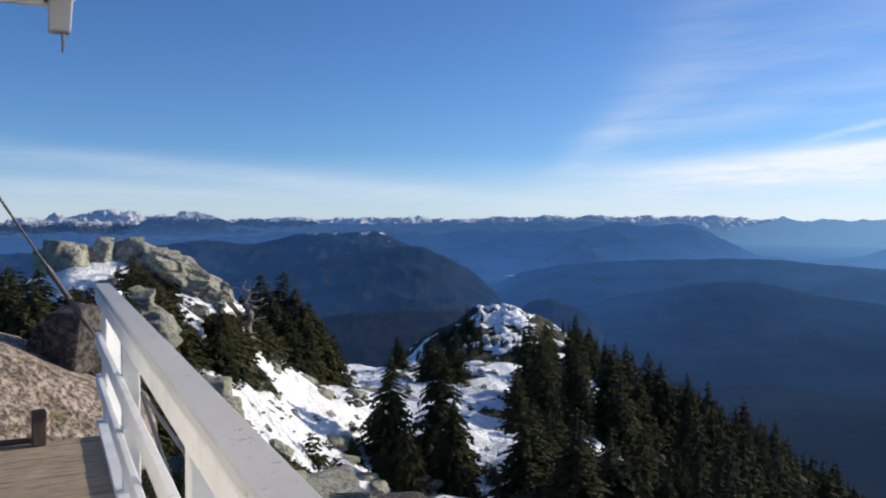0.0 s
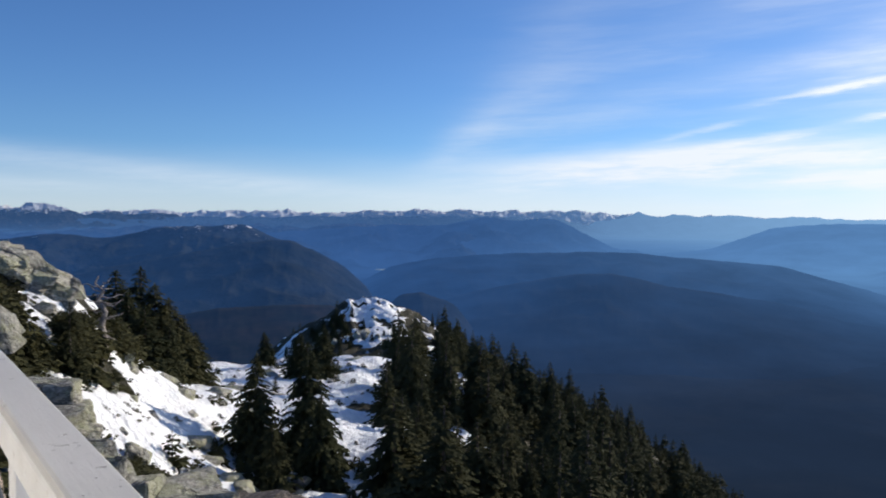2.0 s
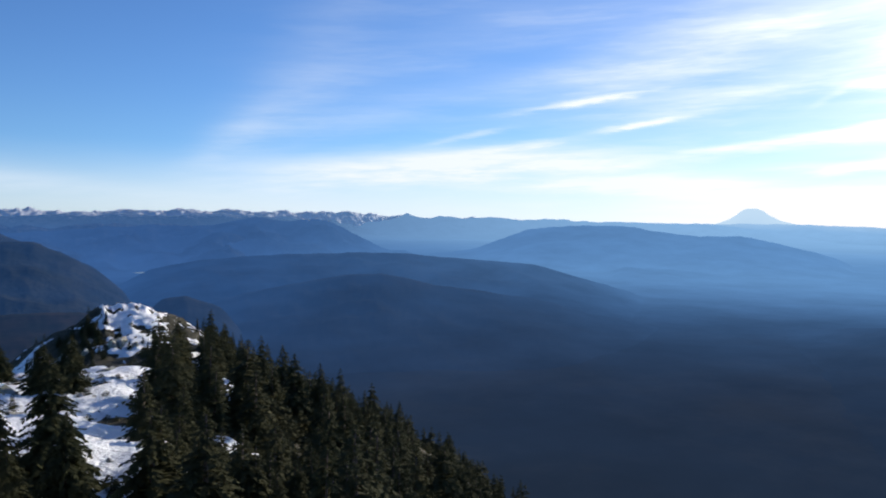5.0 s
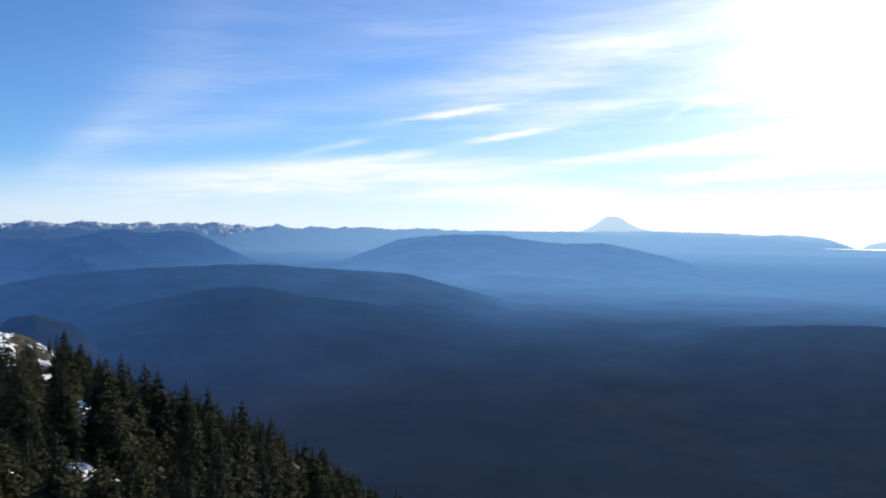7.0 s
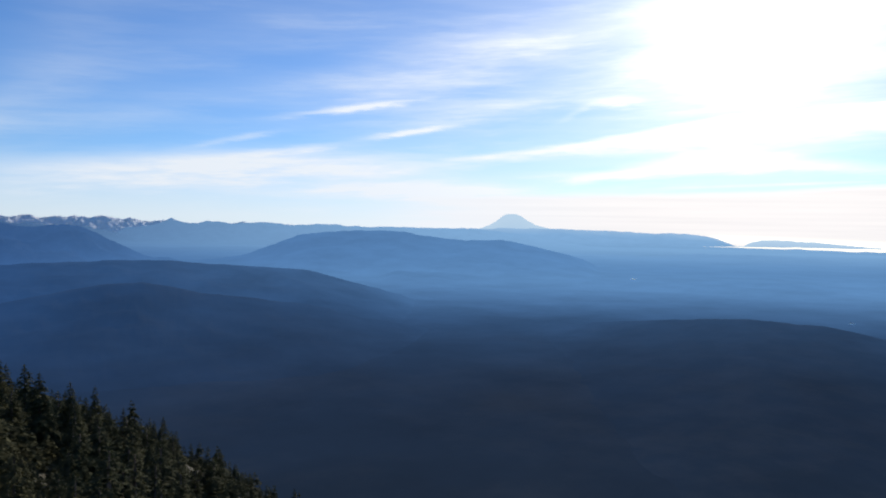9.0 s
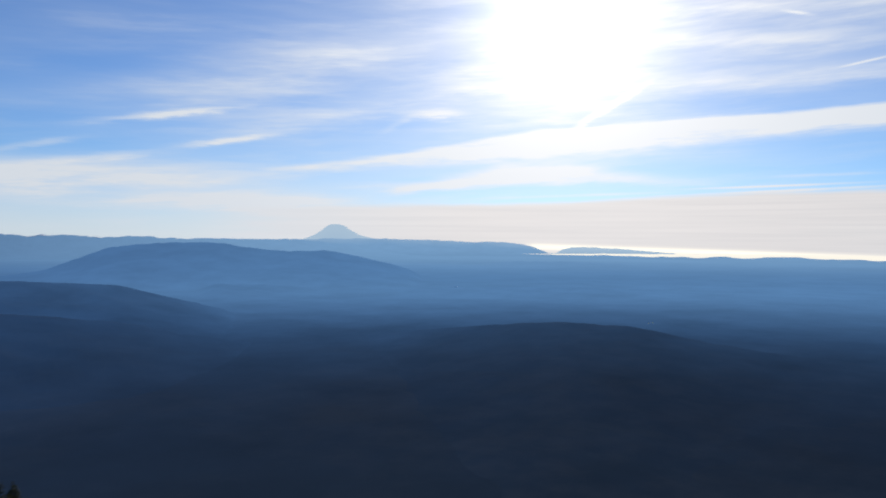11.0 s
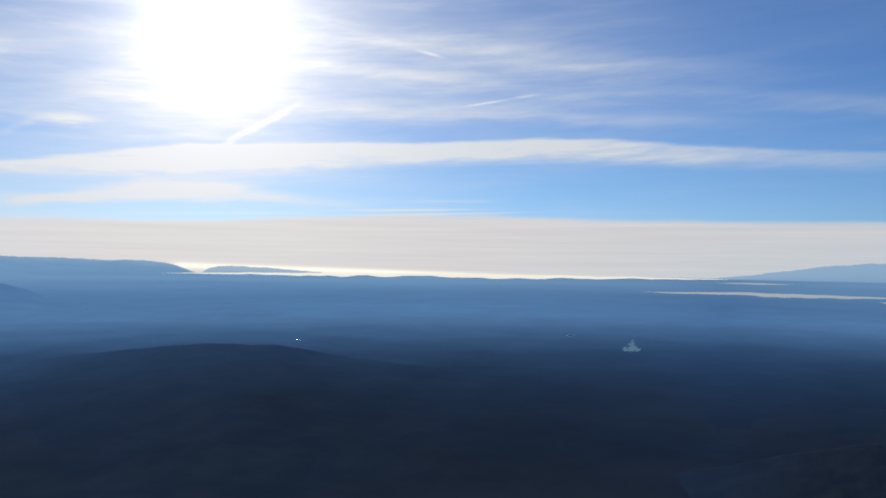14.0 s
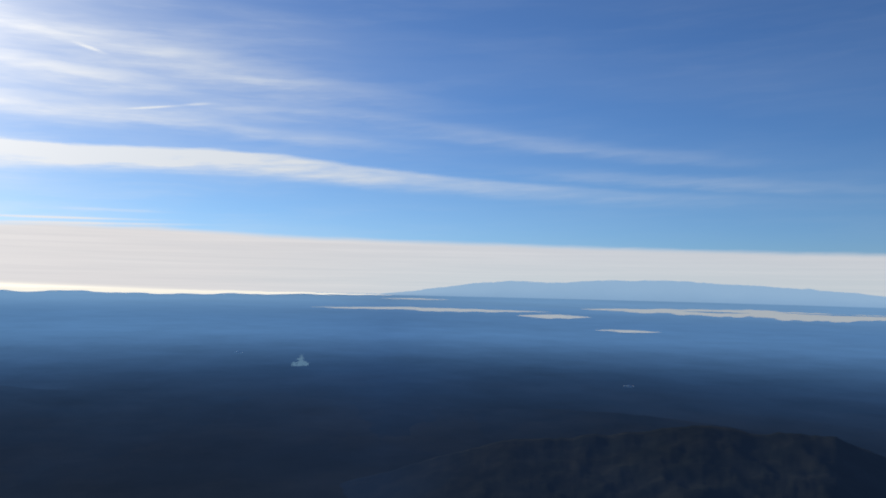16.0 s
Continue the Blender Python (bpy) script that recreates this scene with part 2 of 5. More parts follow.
def granite(k):
    p = local(k)
    w = place(k)
    speck = k.noise(w, 9.0, 6.0, 0.8)
    patch = k.noise(p, 1.5, 5.0, 0.6)
    lichen = k.ramp(k.noise(w, 1.3, 8.0, 0.72), 0.46, 0.60)
    seams = k.ramp(k.m("ABSOLUTE", k.m("SUBTRACT", k.noise(k.n("ShaderNodeMapping", Vector=w, Scale=(0.9, 0.9, 1.8)).outputs[0], 0.8, 5.0, 0.55), 0.5)), 0.0, 0.020, 0.40, 0.0)
    col = k.mix(k.ramp(speck, 0.35, 0.65), (0.22, 0.21, 0.185), (0.62, 0.59, 0.51))
    col = k.mix(k.ramp(patch, 0.52, 0.70, 0.0, 0.7), col, (0.10, 0.097, 0.09))
    col = k.mix(k.m("MULTIPLY", lichen, 0.6), col, (0.47, 0.47, 0.27))
    col = k.mix(seams, col, (0.035, 0.033, 0.03))
    return surface(k, col, 0.9, k.m("SUBTRACT", k.noise(w, 1.6, 10.0, 0.75), k.m("MULTIPLY", seams, 0.35)), 0.35)


def brown_granite(k):
    p = local(k)
    speck = k.noise(p, 48.0, 8.0, 0.85)
    patch = k.noise(p, 8.0, 8.0, 0.75)
    col = k.mix(k.ramp(speck, 0.44, 0.57), (0.11, 0.08, 0.062), (0.70, 0.56, 0.45))
    col = k.mix(k.ramp(patch, 0.47, 0.57), col, k.mix(k.ramp(speck, 0.44, 0.58), (0.055, 0.043, 0.036), (0.38, 0.28, 0.215)))
    col = k.mix(k.ramp(k.noise(p, 19.0, 6.0, 0.8), 0.62, 0.66), col, (0.80, 0.75, 0.70))
    col = k.mix(k.ramp(k.noise(p, 3.1, 4.0), 0.68, 0.74), col, (0.30, 0.34, 0.08))
    return surface(k, col, 0.9, k.noise(p, 14.0, 9.0, 0.8), 0.10)


def hillside(k):
    p = place(k)
    rock = k.ramp(k.noise(p, 0.8, 8.0, 0.7), 0.57, 0.66)
    fine = k.noise(p, 3.0, 7.0, 0.7)
    heath = k.mix(fine, (0.028, 0.030, 0.015), (0.075, 0.062, 0.034))
    stone = k.mix(k.ramp(fine, 0.35, 0.65), (0.08, 0.078, 0.072), (0.24, 0.235, 0.20))
    return surface(k, k.mix(rock, heath, stone), 0.92, k.noise(p, 2.4, 9.0, 0.75), 0.6)


def snow_look(k):
    p = place(k)
    dirt = k.ramp(k.noise(p, 1.1, 7.0, 0.75), 0.60, 0.80, 0.0, 0.22)
    col = k.mix(dirt, (0.94, 0.94, 0.945), (0.60, 0.57, 0.53))
    return surface(k, col, 0.55, k.m("ADD", k.m("ADD", k.noise(p, 2.2, 6.0, 0.6), k.m("MULTIPLY", k.noise(p, 5.5, 5.0, 0.6), 0.55)), k.m("MULTIPLY", k.noise(p, 0.5, 3.0), 1.6)), 0.30)


def needles(dark, light):
    def build(k):
        p = place(k)
        col = k.mix(k.noise(p, 1.7, 4.0), dark, light)
        col = k.mix(k.m("MULTIPLY", rand(k), 0.45), col, (0.035, 0.045, 0.022))
        both = k.n("ShaderNodeMixShader", Fac=0.22)
        k.t.links.new(surface(k, col, 0.9, spec=0.1), both.inputs[1])
        k.t.links.new(k.n("ShaderNodeBsdfTranslucent", Color=col).outputs[0], both.inputs[2])
        return both.outputs[0]
    return build


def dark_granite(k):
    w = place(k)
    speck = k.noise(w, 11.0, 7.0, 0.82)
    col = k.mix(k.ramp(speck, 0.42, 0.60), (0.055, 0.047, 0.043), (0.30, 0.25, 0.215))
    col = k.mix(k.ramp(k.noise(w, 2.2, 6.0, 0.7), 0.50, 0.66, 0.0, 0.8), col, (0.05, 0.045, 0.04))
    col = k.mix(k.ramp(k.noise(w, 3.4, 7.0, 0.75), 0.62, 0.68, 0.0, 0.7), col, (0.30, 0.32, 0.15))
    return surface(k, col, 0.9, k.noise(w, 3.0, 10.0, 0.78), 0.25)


def bark(k):
    p = local(k)
    grain = k.noise(k.n("ShaderNodeMapping", Vector=p, Scale=(8.0, 8.0, 1.2)).outputs[0], 4.0, 6.0)
    return surface(k, k.mix(grain, (0.07, 0.055, 0.045), (0.17, 0.14, 0.115)), 0.9, grain, 0.02)


def dead_wood(k):
    p = local(k)
    grain = k.noise(k.n("ShaderNodeMapping", Vector=p, Scale=(9.0, 9.0, 1.0)).outputs[0], 5.0, 6.0)
    return surface(k, k.mix(grain, (0.16, 0.13, 0.11), (0.42, 0.37, 0.33)), 0.85, grain, 0.015)


def steel(k):
    p = local(k)
    return surface(k, k.mix(k.noise(p, 40.0, 4.0), (0.10, 0.10, 0.10), (0.20, 0.195, 0.19)), 0.5, metal=0.7)


def haze_glow(k, shader, p, thin=1.0):
    """Haze painted as emission over far country: denser low down, paler towards the sun."""
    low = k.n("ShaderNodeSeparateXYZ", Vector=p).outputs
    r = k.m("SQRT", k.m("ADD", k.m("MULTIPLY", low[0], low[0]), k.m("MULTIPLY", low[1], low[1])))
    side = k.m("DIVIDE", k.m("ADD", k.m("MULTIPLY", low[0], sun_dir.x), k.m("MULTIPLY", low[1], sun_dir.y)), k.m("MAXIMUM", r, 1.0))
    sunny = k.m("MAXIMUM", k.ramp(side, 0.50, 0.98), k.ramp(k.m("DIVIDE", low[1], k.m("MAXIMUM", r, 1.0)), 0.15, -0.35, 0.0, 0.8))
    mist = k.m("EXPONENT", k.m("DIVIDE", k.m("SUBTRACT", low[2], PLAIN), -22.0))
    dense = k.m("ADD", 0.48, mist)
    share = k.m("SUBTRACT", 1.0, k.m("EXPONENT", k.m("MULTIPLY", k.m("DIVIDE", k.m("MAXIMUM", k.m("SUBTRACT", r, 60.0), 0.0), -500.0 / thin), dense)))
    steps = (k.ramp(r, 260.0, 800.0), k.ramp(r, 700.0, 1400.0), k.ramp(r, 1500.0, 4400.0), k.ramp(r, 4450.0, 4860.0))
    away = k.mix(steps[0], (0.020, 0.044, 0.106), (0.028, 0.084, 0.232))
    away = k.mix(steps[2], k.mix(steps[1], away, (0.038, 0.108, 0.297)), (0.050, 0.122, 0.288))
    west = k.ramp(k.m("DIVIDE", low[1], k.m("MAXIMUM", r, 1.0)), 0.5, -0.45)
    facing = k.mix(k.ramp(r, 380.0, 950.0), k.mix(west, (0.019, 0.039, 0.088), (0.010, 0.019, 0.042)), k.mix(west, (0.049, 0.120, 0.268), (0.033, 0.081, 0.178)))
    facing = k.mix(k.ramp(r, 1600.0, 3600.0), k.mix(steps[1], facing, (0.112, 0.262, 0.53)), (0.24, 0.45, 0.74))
    # noise that varies the painted haze glow, for woods, clearings and uneven air
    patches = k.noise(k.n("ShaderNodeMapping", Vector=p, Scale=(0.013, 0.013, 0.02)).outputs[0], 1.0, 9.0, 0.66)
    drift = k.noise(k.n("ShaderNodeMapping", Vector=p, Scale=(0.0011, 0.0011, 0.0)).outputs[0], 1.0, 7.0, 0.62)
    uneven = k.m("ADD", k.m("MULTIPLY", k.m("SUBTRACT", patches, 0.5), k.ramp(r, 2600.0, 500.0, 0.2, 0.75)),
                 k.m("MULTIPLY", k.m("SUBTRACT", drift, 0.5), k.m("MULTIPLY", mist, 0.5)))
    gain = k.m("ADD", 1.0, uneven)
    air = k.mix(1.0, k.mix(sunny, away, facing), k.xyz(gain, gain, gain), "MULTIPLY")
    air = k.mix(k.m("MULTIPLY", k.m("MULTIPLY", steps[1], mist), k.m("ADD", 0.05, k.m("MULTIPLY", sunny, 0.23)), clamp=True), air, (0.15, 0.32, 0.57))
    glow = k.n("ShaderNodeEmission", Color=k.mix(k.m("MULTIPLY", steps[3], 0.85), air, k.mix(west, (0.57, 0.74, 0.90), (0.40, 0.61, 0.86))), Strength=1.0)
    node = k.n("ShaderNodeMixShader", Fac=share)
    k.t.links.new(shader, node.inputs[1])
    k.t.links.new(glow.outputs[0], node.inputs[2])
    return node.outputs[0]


def distance(base, fine, snow_line=None, snow_amount=0.0, scale=0.01, thin=1.0, relief=0.0):
    def build(k):
        p = place(k)
        col = k.mix(k.ramp(k.noise(p, scale, 8.0, 0.65), 0.35, 0.7), base, fine)
        if snow_line is not None:
            z = k.n("ShaderNodeSeparateXYZ", Vector=p).outputs[2]
            lift = k.m("ADD", z, k.m("MULTIPLY", k.m("SUBTRACT", k.noise(p, scale * 1.6, 8.0, 0.72), 0.5), 130.0 if relief else 90.0))
            col = k.mix(k.m("MULTIPLY", k.ramp(lift, snow_line, snow_line + 8.0), snow_amount), col, (0.93, 0.94, 0.96))
        # haze glow painted over the lit surface, thinned per ridge
        return haze_glow(k, surface(k, col, 0.95, k.noise(p, 0.02, 8.0, 0.65) if relief else None, relief, spec=0.0), p, thin)
    return build


def valley(k):
    """The lowland: dark woods and paler fields, under painted haze."""
    p = place(k)
    tone = k.noise(k.n("ShaderNodeMapping", Vector=p, Scale=(0.006, 0.006, 0.0)).outputs[0], 1.0, 10.0, 0.7)
    col = k.mix(k.ramp(tone, 0.40, 0.68), (0.018, 0.023, 0.022), (0.050, 0.052, 0.044))
    return haze_glow(k, surface(k, col, 0.95, spec=0.0), p)


# sky reflection painted as emission over most of the water's shading
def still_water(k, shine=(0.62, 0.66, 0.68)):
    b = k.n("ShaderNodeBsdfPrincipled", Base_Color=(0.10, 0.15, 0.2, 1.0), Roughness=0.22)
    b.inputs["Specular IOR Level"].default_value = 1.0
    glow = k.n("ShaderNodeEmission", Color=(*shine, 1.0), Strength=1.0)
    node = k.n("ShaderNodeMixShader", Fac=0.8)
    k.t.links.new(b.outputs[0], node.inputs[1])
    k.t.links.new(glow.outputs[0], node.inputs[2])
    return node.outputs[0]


M_PAINT, M_CAP = material("white_paint", white_paint), material("worn_grey_paint", cap_paint)
M_DECK, M_DARKWOOD = material("weathered_deck_wood", deck_wood), material("dark_wood", dark_wood)
M_GRANITE, M_BROWN = material("lichen_granite", granite), material("brown_granite", brown_granite)
M_DARKROCK = material("dark_granite_also_shade", dark_granite)
M_HILL, M_SNOW = material("heath_and_rock", hillside), material("old_snow", snow_look)
M_FIR = [material("fir_needles", needles((0.043, 0.043, 0.020), (0.100, 0.095, 0.042))),
         material("hemlock_needles", needles((0.039, 0.041, 0.020), (0.088, 0.084, 0.037)))]
M_BARK, M_DEAD, M_STEEL = material("bark", bark), material("silvered_dead_wood", dead_wood), material("galvanised_steel", steel)
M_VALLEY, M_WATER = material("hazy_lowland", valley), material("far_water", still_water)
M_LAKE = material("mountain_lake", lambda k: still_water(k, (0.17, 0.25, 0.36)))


# ---- builders ----
def part(name, bm, mat, parent, label=""):
    me = bpy.data.meshes.new(name)
    bm.to_mesh(me)
    bm.free()
    me.materials.append(mat)
    ob = new(name, me)
    ob.parent = parent
    return tagged(ob, label) if label else ob


def mesh_from(name, verts, faces, mats, smooth=False):
    me = bpy.data.meshes.new(name)
    me.from_pydata(verts, [], faces)
    for m in mats:
        me.materials.append(m)
    if smooth:
        me.polygons.foreach_set("use_smooth", [True] * len(me.polygons))
    me.update()
    return me


def plank(size, at=(0, 0, 0), bevel=0.004, turn=None):
    bm = bmesh.new()
    bmesh.ops.create_cube(bm, size=1.0)
    bmesh.ops.scale(bm, vec=size, verts=bm.verts)
    bmesh.ops.bevel(bm, geom=bm.edges[:], offset=bevel, segments=1, affect="EDGES")
    if turn is not None:
        bmesh.ops.transform(bm, matrix=turn, verts=bm.verts)
    bmesh.ops.translate(bm, vec=at, verts=bm.verts)
    return bm


def tube(points, radii, sides=8):
    """A round bar through points with a radius at each."""
    bm = bmesh.new()
    rings = []
    pts = [Vector(p) for p in points]
    for i, p in enumerate(pts):
        d = (pts[min(i + 1, len(pts) - 1)] - pts[max(i - 1, 0)]).normalized()
        a = d.orthogonal().normalized()
        b = d.cross(a)
        rings.append([bm.verts.new(p + radii[i] * (math.cos(2 * math.pi * j / sides) * a + math.sin(2 * math.pi * j / sides) * b)) for j in range(sides)])
    for r0, r1 in zip(rings, rings[1:]):
        for j in range(sides):
            bm.faces.new((r0[j], r0[(j + 1) % sides], r1[(j + 1) % sides], r1[j]))
    bm.faces.new(rings[0][::-1]), bm.faces.new(rings[-1])
    bmesh.ops.recalc_face_normals(bm, faces=bm.faces)
    return bm


def thing(name, label, category, group="", kind="", at=None):
    ob = new(name)
    ob.empty_display_size = 0.2
    if at is not None:
        ob.matrix_world = at
    return tagged(ob, label, category, group, kind)


# ---- ground: the summit ridge and the lowland to the horizon ----

def fbm(x, y, scale, octaves=4, seed=0.0, ridged=False):
    """Cheap layered value noise on arrays, about -1 to 1."""
    out, amp, tot = np.zeros_like(x), 1.0, 0.0
    for o in range(octaves):
        px, py = x / scale * 2 ** o + seed * 7.3 + o * 17.1, y / scale * 2 ** o - seed * 3.1 + o * 9.7
        ix, iy = np.floor(px), np.floor(py)
        fx, fy = px - ix, py - iy
        fx, fy = fx * fx * (3 - 2 * fx), fy * fy * (3 - 2 * fy)

        def h(a, b):
            v = np.sin(a * 127.1 + b * 311.7 + o * 74.7) * 43758.5453
            return (v - np.floor(v)) * 2 - 1
        n = (h(ix, iy) * (1 - fx) + h(ix + 1, iy) * fx) * (1 - fy) + (h(ix, iy + 1) * (1 - fx) + h(ix + 1, iy + 1) * fx) * fy
        out += amp * ((1 - 2 * np.abs(n)) if ridged else n)
        tot += amp
        amp *= 0.5
    return out / tot


CREST_Y = [-60, -20, -5, 4, 10, 15, 22, 30, 50, 65, 80, 95, 112, 124, 132, 141, 160, 200, 300]
CREST_Z = [-40, -9, -2.7, -2.9, -3.6, -4.8, -6.5, -7.2, -8.1, -11.5, -15.5, -18.5, -17.6, -14.6, -13.4, -14.8, -26, -50, -95]
CREST_XY = [(-60, 0), (0, 0), (15, -1), (30, -1), (50, 0), (90, 6), (130, 9.5), (170, 11), (300, 15)]


def height(x, y):
    x, y = np.asarray(x, float), np.asarray(y, float)
    xc = np.interp(y, [a for a, _ in CREST_XY], [b for _, b in CREST_XY])
    z = np.interp(y, CREST_Y, CREST_Z)
    d = x - xc
    right, left = np.maximum(d - 1.0, 0), np.maximum(-d - np.interp(y, [30, 60, 110], [6.0, 5.0, 3.0]), 0)
    steep = np.interp(y, [0, 25, 45, 65, 95, 112, 130, 160], [0.06, 0.042, 0.024, 0.0130, 0.0125, 0.021, 0.040, 0.035])
    z = z - steep * right ** 2 - 0.0004 * np.maximum(right - 16, 0) ** 3 - 0.10 * left - np.interp(y, [0, 35, 60, 130], [0.010, 0.012, 0.06, 0.03]) * left ** 2
    z = z + 7.0 * np.exp(-np.where(x > -11.2, np.abs((x + 11.2) / 6.6) ** 3, ((x + 11.2) / 11.0) ** 2) - (np.where(y < 24, (y - 24) / 9.5, (y - 24) / 8.5)) ** 2)
    z = z + 8.0 * np.exp(-((x - 52) / 17.0) ** 2 - ((y - 66) / 24.0) ** 2)
    z = np.where(y > 100, np.minimum(z, -13.3) - 1.7 * np.clip((left - 1.2) / 3.0, 0, 1) * np.clip((y - 100) / 12, 0, 1), z)
    knob = np.exp(-((x - 9.5) / 9.0) ** 2 - ((y - 130) / 9.0) ** 2)
    rough = np.clip((np.hypot(x, y) - 6) / 20, 0.1, 1)
    z = z + rough * (0.6 * fbm(x, y, 7.0, 4, 1.0) + (0.42 + 0.9 * knob) * fbm(x, y, 3.2, 4, 2.0, True))
    far = np.hypot(x, y)
    low = PLAIN + 3.0 * fbm(x, y, 420.0, 5, 5.0) * np.clip(far / 1200, 0, 1) * np.clip((4800 - far) / 1500, 0.1, 1)
    return np.maximum(z, low) + 0.0


def axis(dense, step, grow):
    a = np.arange(dense[0], dense[1], step)
    lo, hi, s = [a[0]], [a[-1]], step
    while lo[-1] > -4950 or hi[-1] < 4950:
        s = min(s * grow, 130.0)
        lo.append(lo[-1] - s), hi.append(hi[-1] + s)
    return np.concatenate([[v for v in lo[:0:-1] if v > -4950], a, [v for v in hi[1:] if v < 4950]])


def sheet(xs, ys, zfun):
    gx, gy = np.meshgrid(xs, ys)
    gz = zfun(gx, gy)
    verts = np.stack([gx.ravel(), gy.ravel(), gz.ravel()], 1)
    i = np.arange(len(ys) - 1)[:, None] * len(xs) + np.arange(len(xs) - 1)[None, :]
    faces = np.stack([i, i + 1, i + 1 + len(xs), i + len(xs)], -1).reshape(-1, 4)
    return verts, faces


gv, gf = sheet(axis((-42, 78), 0.5, 1.12), axis((-14, 165), 0.6, 1.12), height)
cen = gv[gf].mean(1)
keep = (np.hypot(gv[:, 0], gv[:, 1])[gf] < 4930).any(1)
gf, cen = gf[keep], cen[keep]
rim_r = np.hypot(gv[:, 0], gv[:, 1])
gv[:, :2] *= np.minimum(1.0, 4930 / np.maximum(rim_r, 1.0))[:, None]
me = mesh_from("ground", gv.tolist(), gf.tolist(), [M_HILL, M_VALLEY], True)
me.polygons.foreach_set("material_index", ((cen[:, 2] < PLAIN + 5) | (np.hypot(cen[:, 0], cen[:, 1]) > 400)).astype(np.int32))
tagged(new("ground", me), "rocky heath summit falling to wide hazy wooded lowland", "ground", kind="structure")


def snow_cover(x, y):
    """How deep the snow lies against the ground, below zero where it has melted."""
    xc = np.interp(y, [a for a, _ in CREST_XY], [b for _, b in CREST_XY])
    d = x - xc
    q = np.where(d < 0, -d / (3.2 + 0.15 * y), d / (3.3 + 0.09 * y))
    field = np.exp(-np.abs(q) ** 4) * np.clip((y - 14.5) / 3.0, 0, 1) * np.clip((72 - y) / 14, 0, 1)
    nook = 1.2 * np.exp(-((x + 6.6) / 0.9) ** 4 - ((y - 21.0) / 0.8) ** 4) + 1.0 * np.exp(-((x + 7.0) / 2.0) ** 2 - ((y - 28.5) / 2.2) ** 2) + 0.75 * np.exp(-((x + 10) / 4.0) ** 2 - ((y - 33) / 3.0) ** 2) + 1.5 * np.exp(-((x + 9.7) / 1.4) ** 4 - ((y - 21.2) / 1.9) ** 4) + 1.4 * np.exp(-((x + 4.4) / 1.5) ** 4 - ((y - 19.3) / 4.2) ** 4) + 1.3 * np.exp(-((x + 5.4) / 1.1) ** 4 - ((y - 18.9) / 0.9) ** 4)
    knob = (np.exp(-((x - 9.6) / 5.4) ** 4) + 0.86 * np.exp(-((x + 3.6) / 2.8) ** 4)) * np.exp(-((y - 124) / 13.0) ** 4)
    flank = 0.55 * np.exp(-((d - 17) / 9.0) ** 2) * np.clip((y - 60) / 20, 0, 1)
    patch = 1.25 * np.exp(-((x - 0.196 * y) / 1.3) ** 2 - ((y - 58) / 11.0) ** 2) + 1.3 * np.exp(-((x - 0.155 * y) / 1.8) ** 2 - ((y - 112) / 8.0) ** 2)
    m = np.maximum(np.maximum(1.05 * field, 0.86 * knob), np.maximum(np.maximum(nook, patch), flank))
    steep = np.hypot(height(x + 0.4, y) - height(x - 0.4, y), height(x, y + 0.4) - height(x, y - 0.4)) / 0.8
    n = 0.45 * fbm(x, y, 5.0, 4, 8.0) + 0.95 * fbm(x, y, 1.5, 5, 9.0)
    return m - 0.60 + 1.08 * n - np.where(y < 30, 0.16, 0.42) * np.clip(steep - 0.45, 0, 1.5)


def snow_top(x, y):
    depth = snow_cover(x, y)
    return height(x, y) + np.clip(depth, -0.5, 0.4) * 0.65 + 0.13 * fbm(x, y, 1.3, 4, 4.0)


sv, sf = sheet(np.arange(-22, 34, 0.38), np.arange(12, 146, 0.42), snow_top)
lv = snow_cover(sv[:, 0], sv[:, 1])
sf = sf[(lv[sf] > -0.3).any(1)]
used = np.unique(sf)
back = np.full(len(sv), -1)
back[used] = np.arange(len(used))
tagged(new("snow", mesh_from("snow", sv[used].tolist(), back[sf].tolist(), [M_SNOW], True)), "old sunlit snow lying in patches over rock", "snow", kind="stuff")

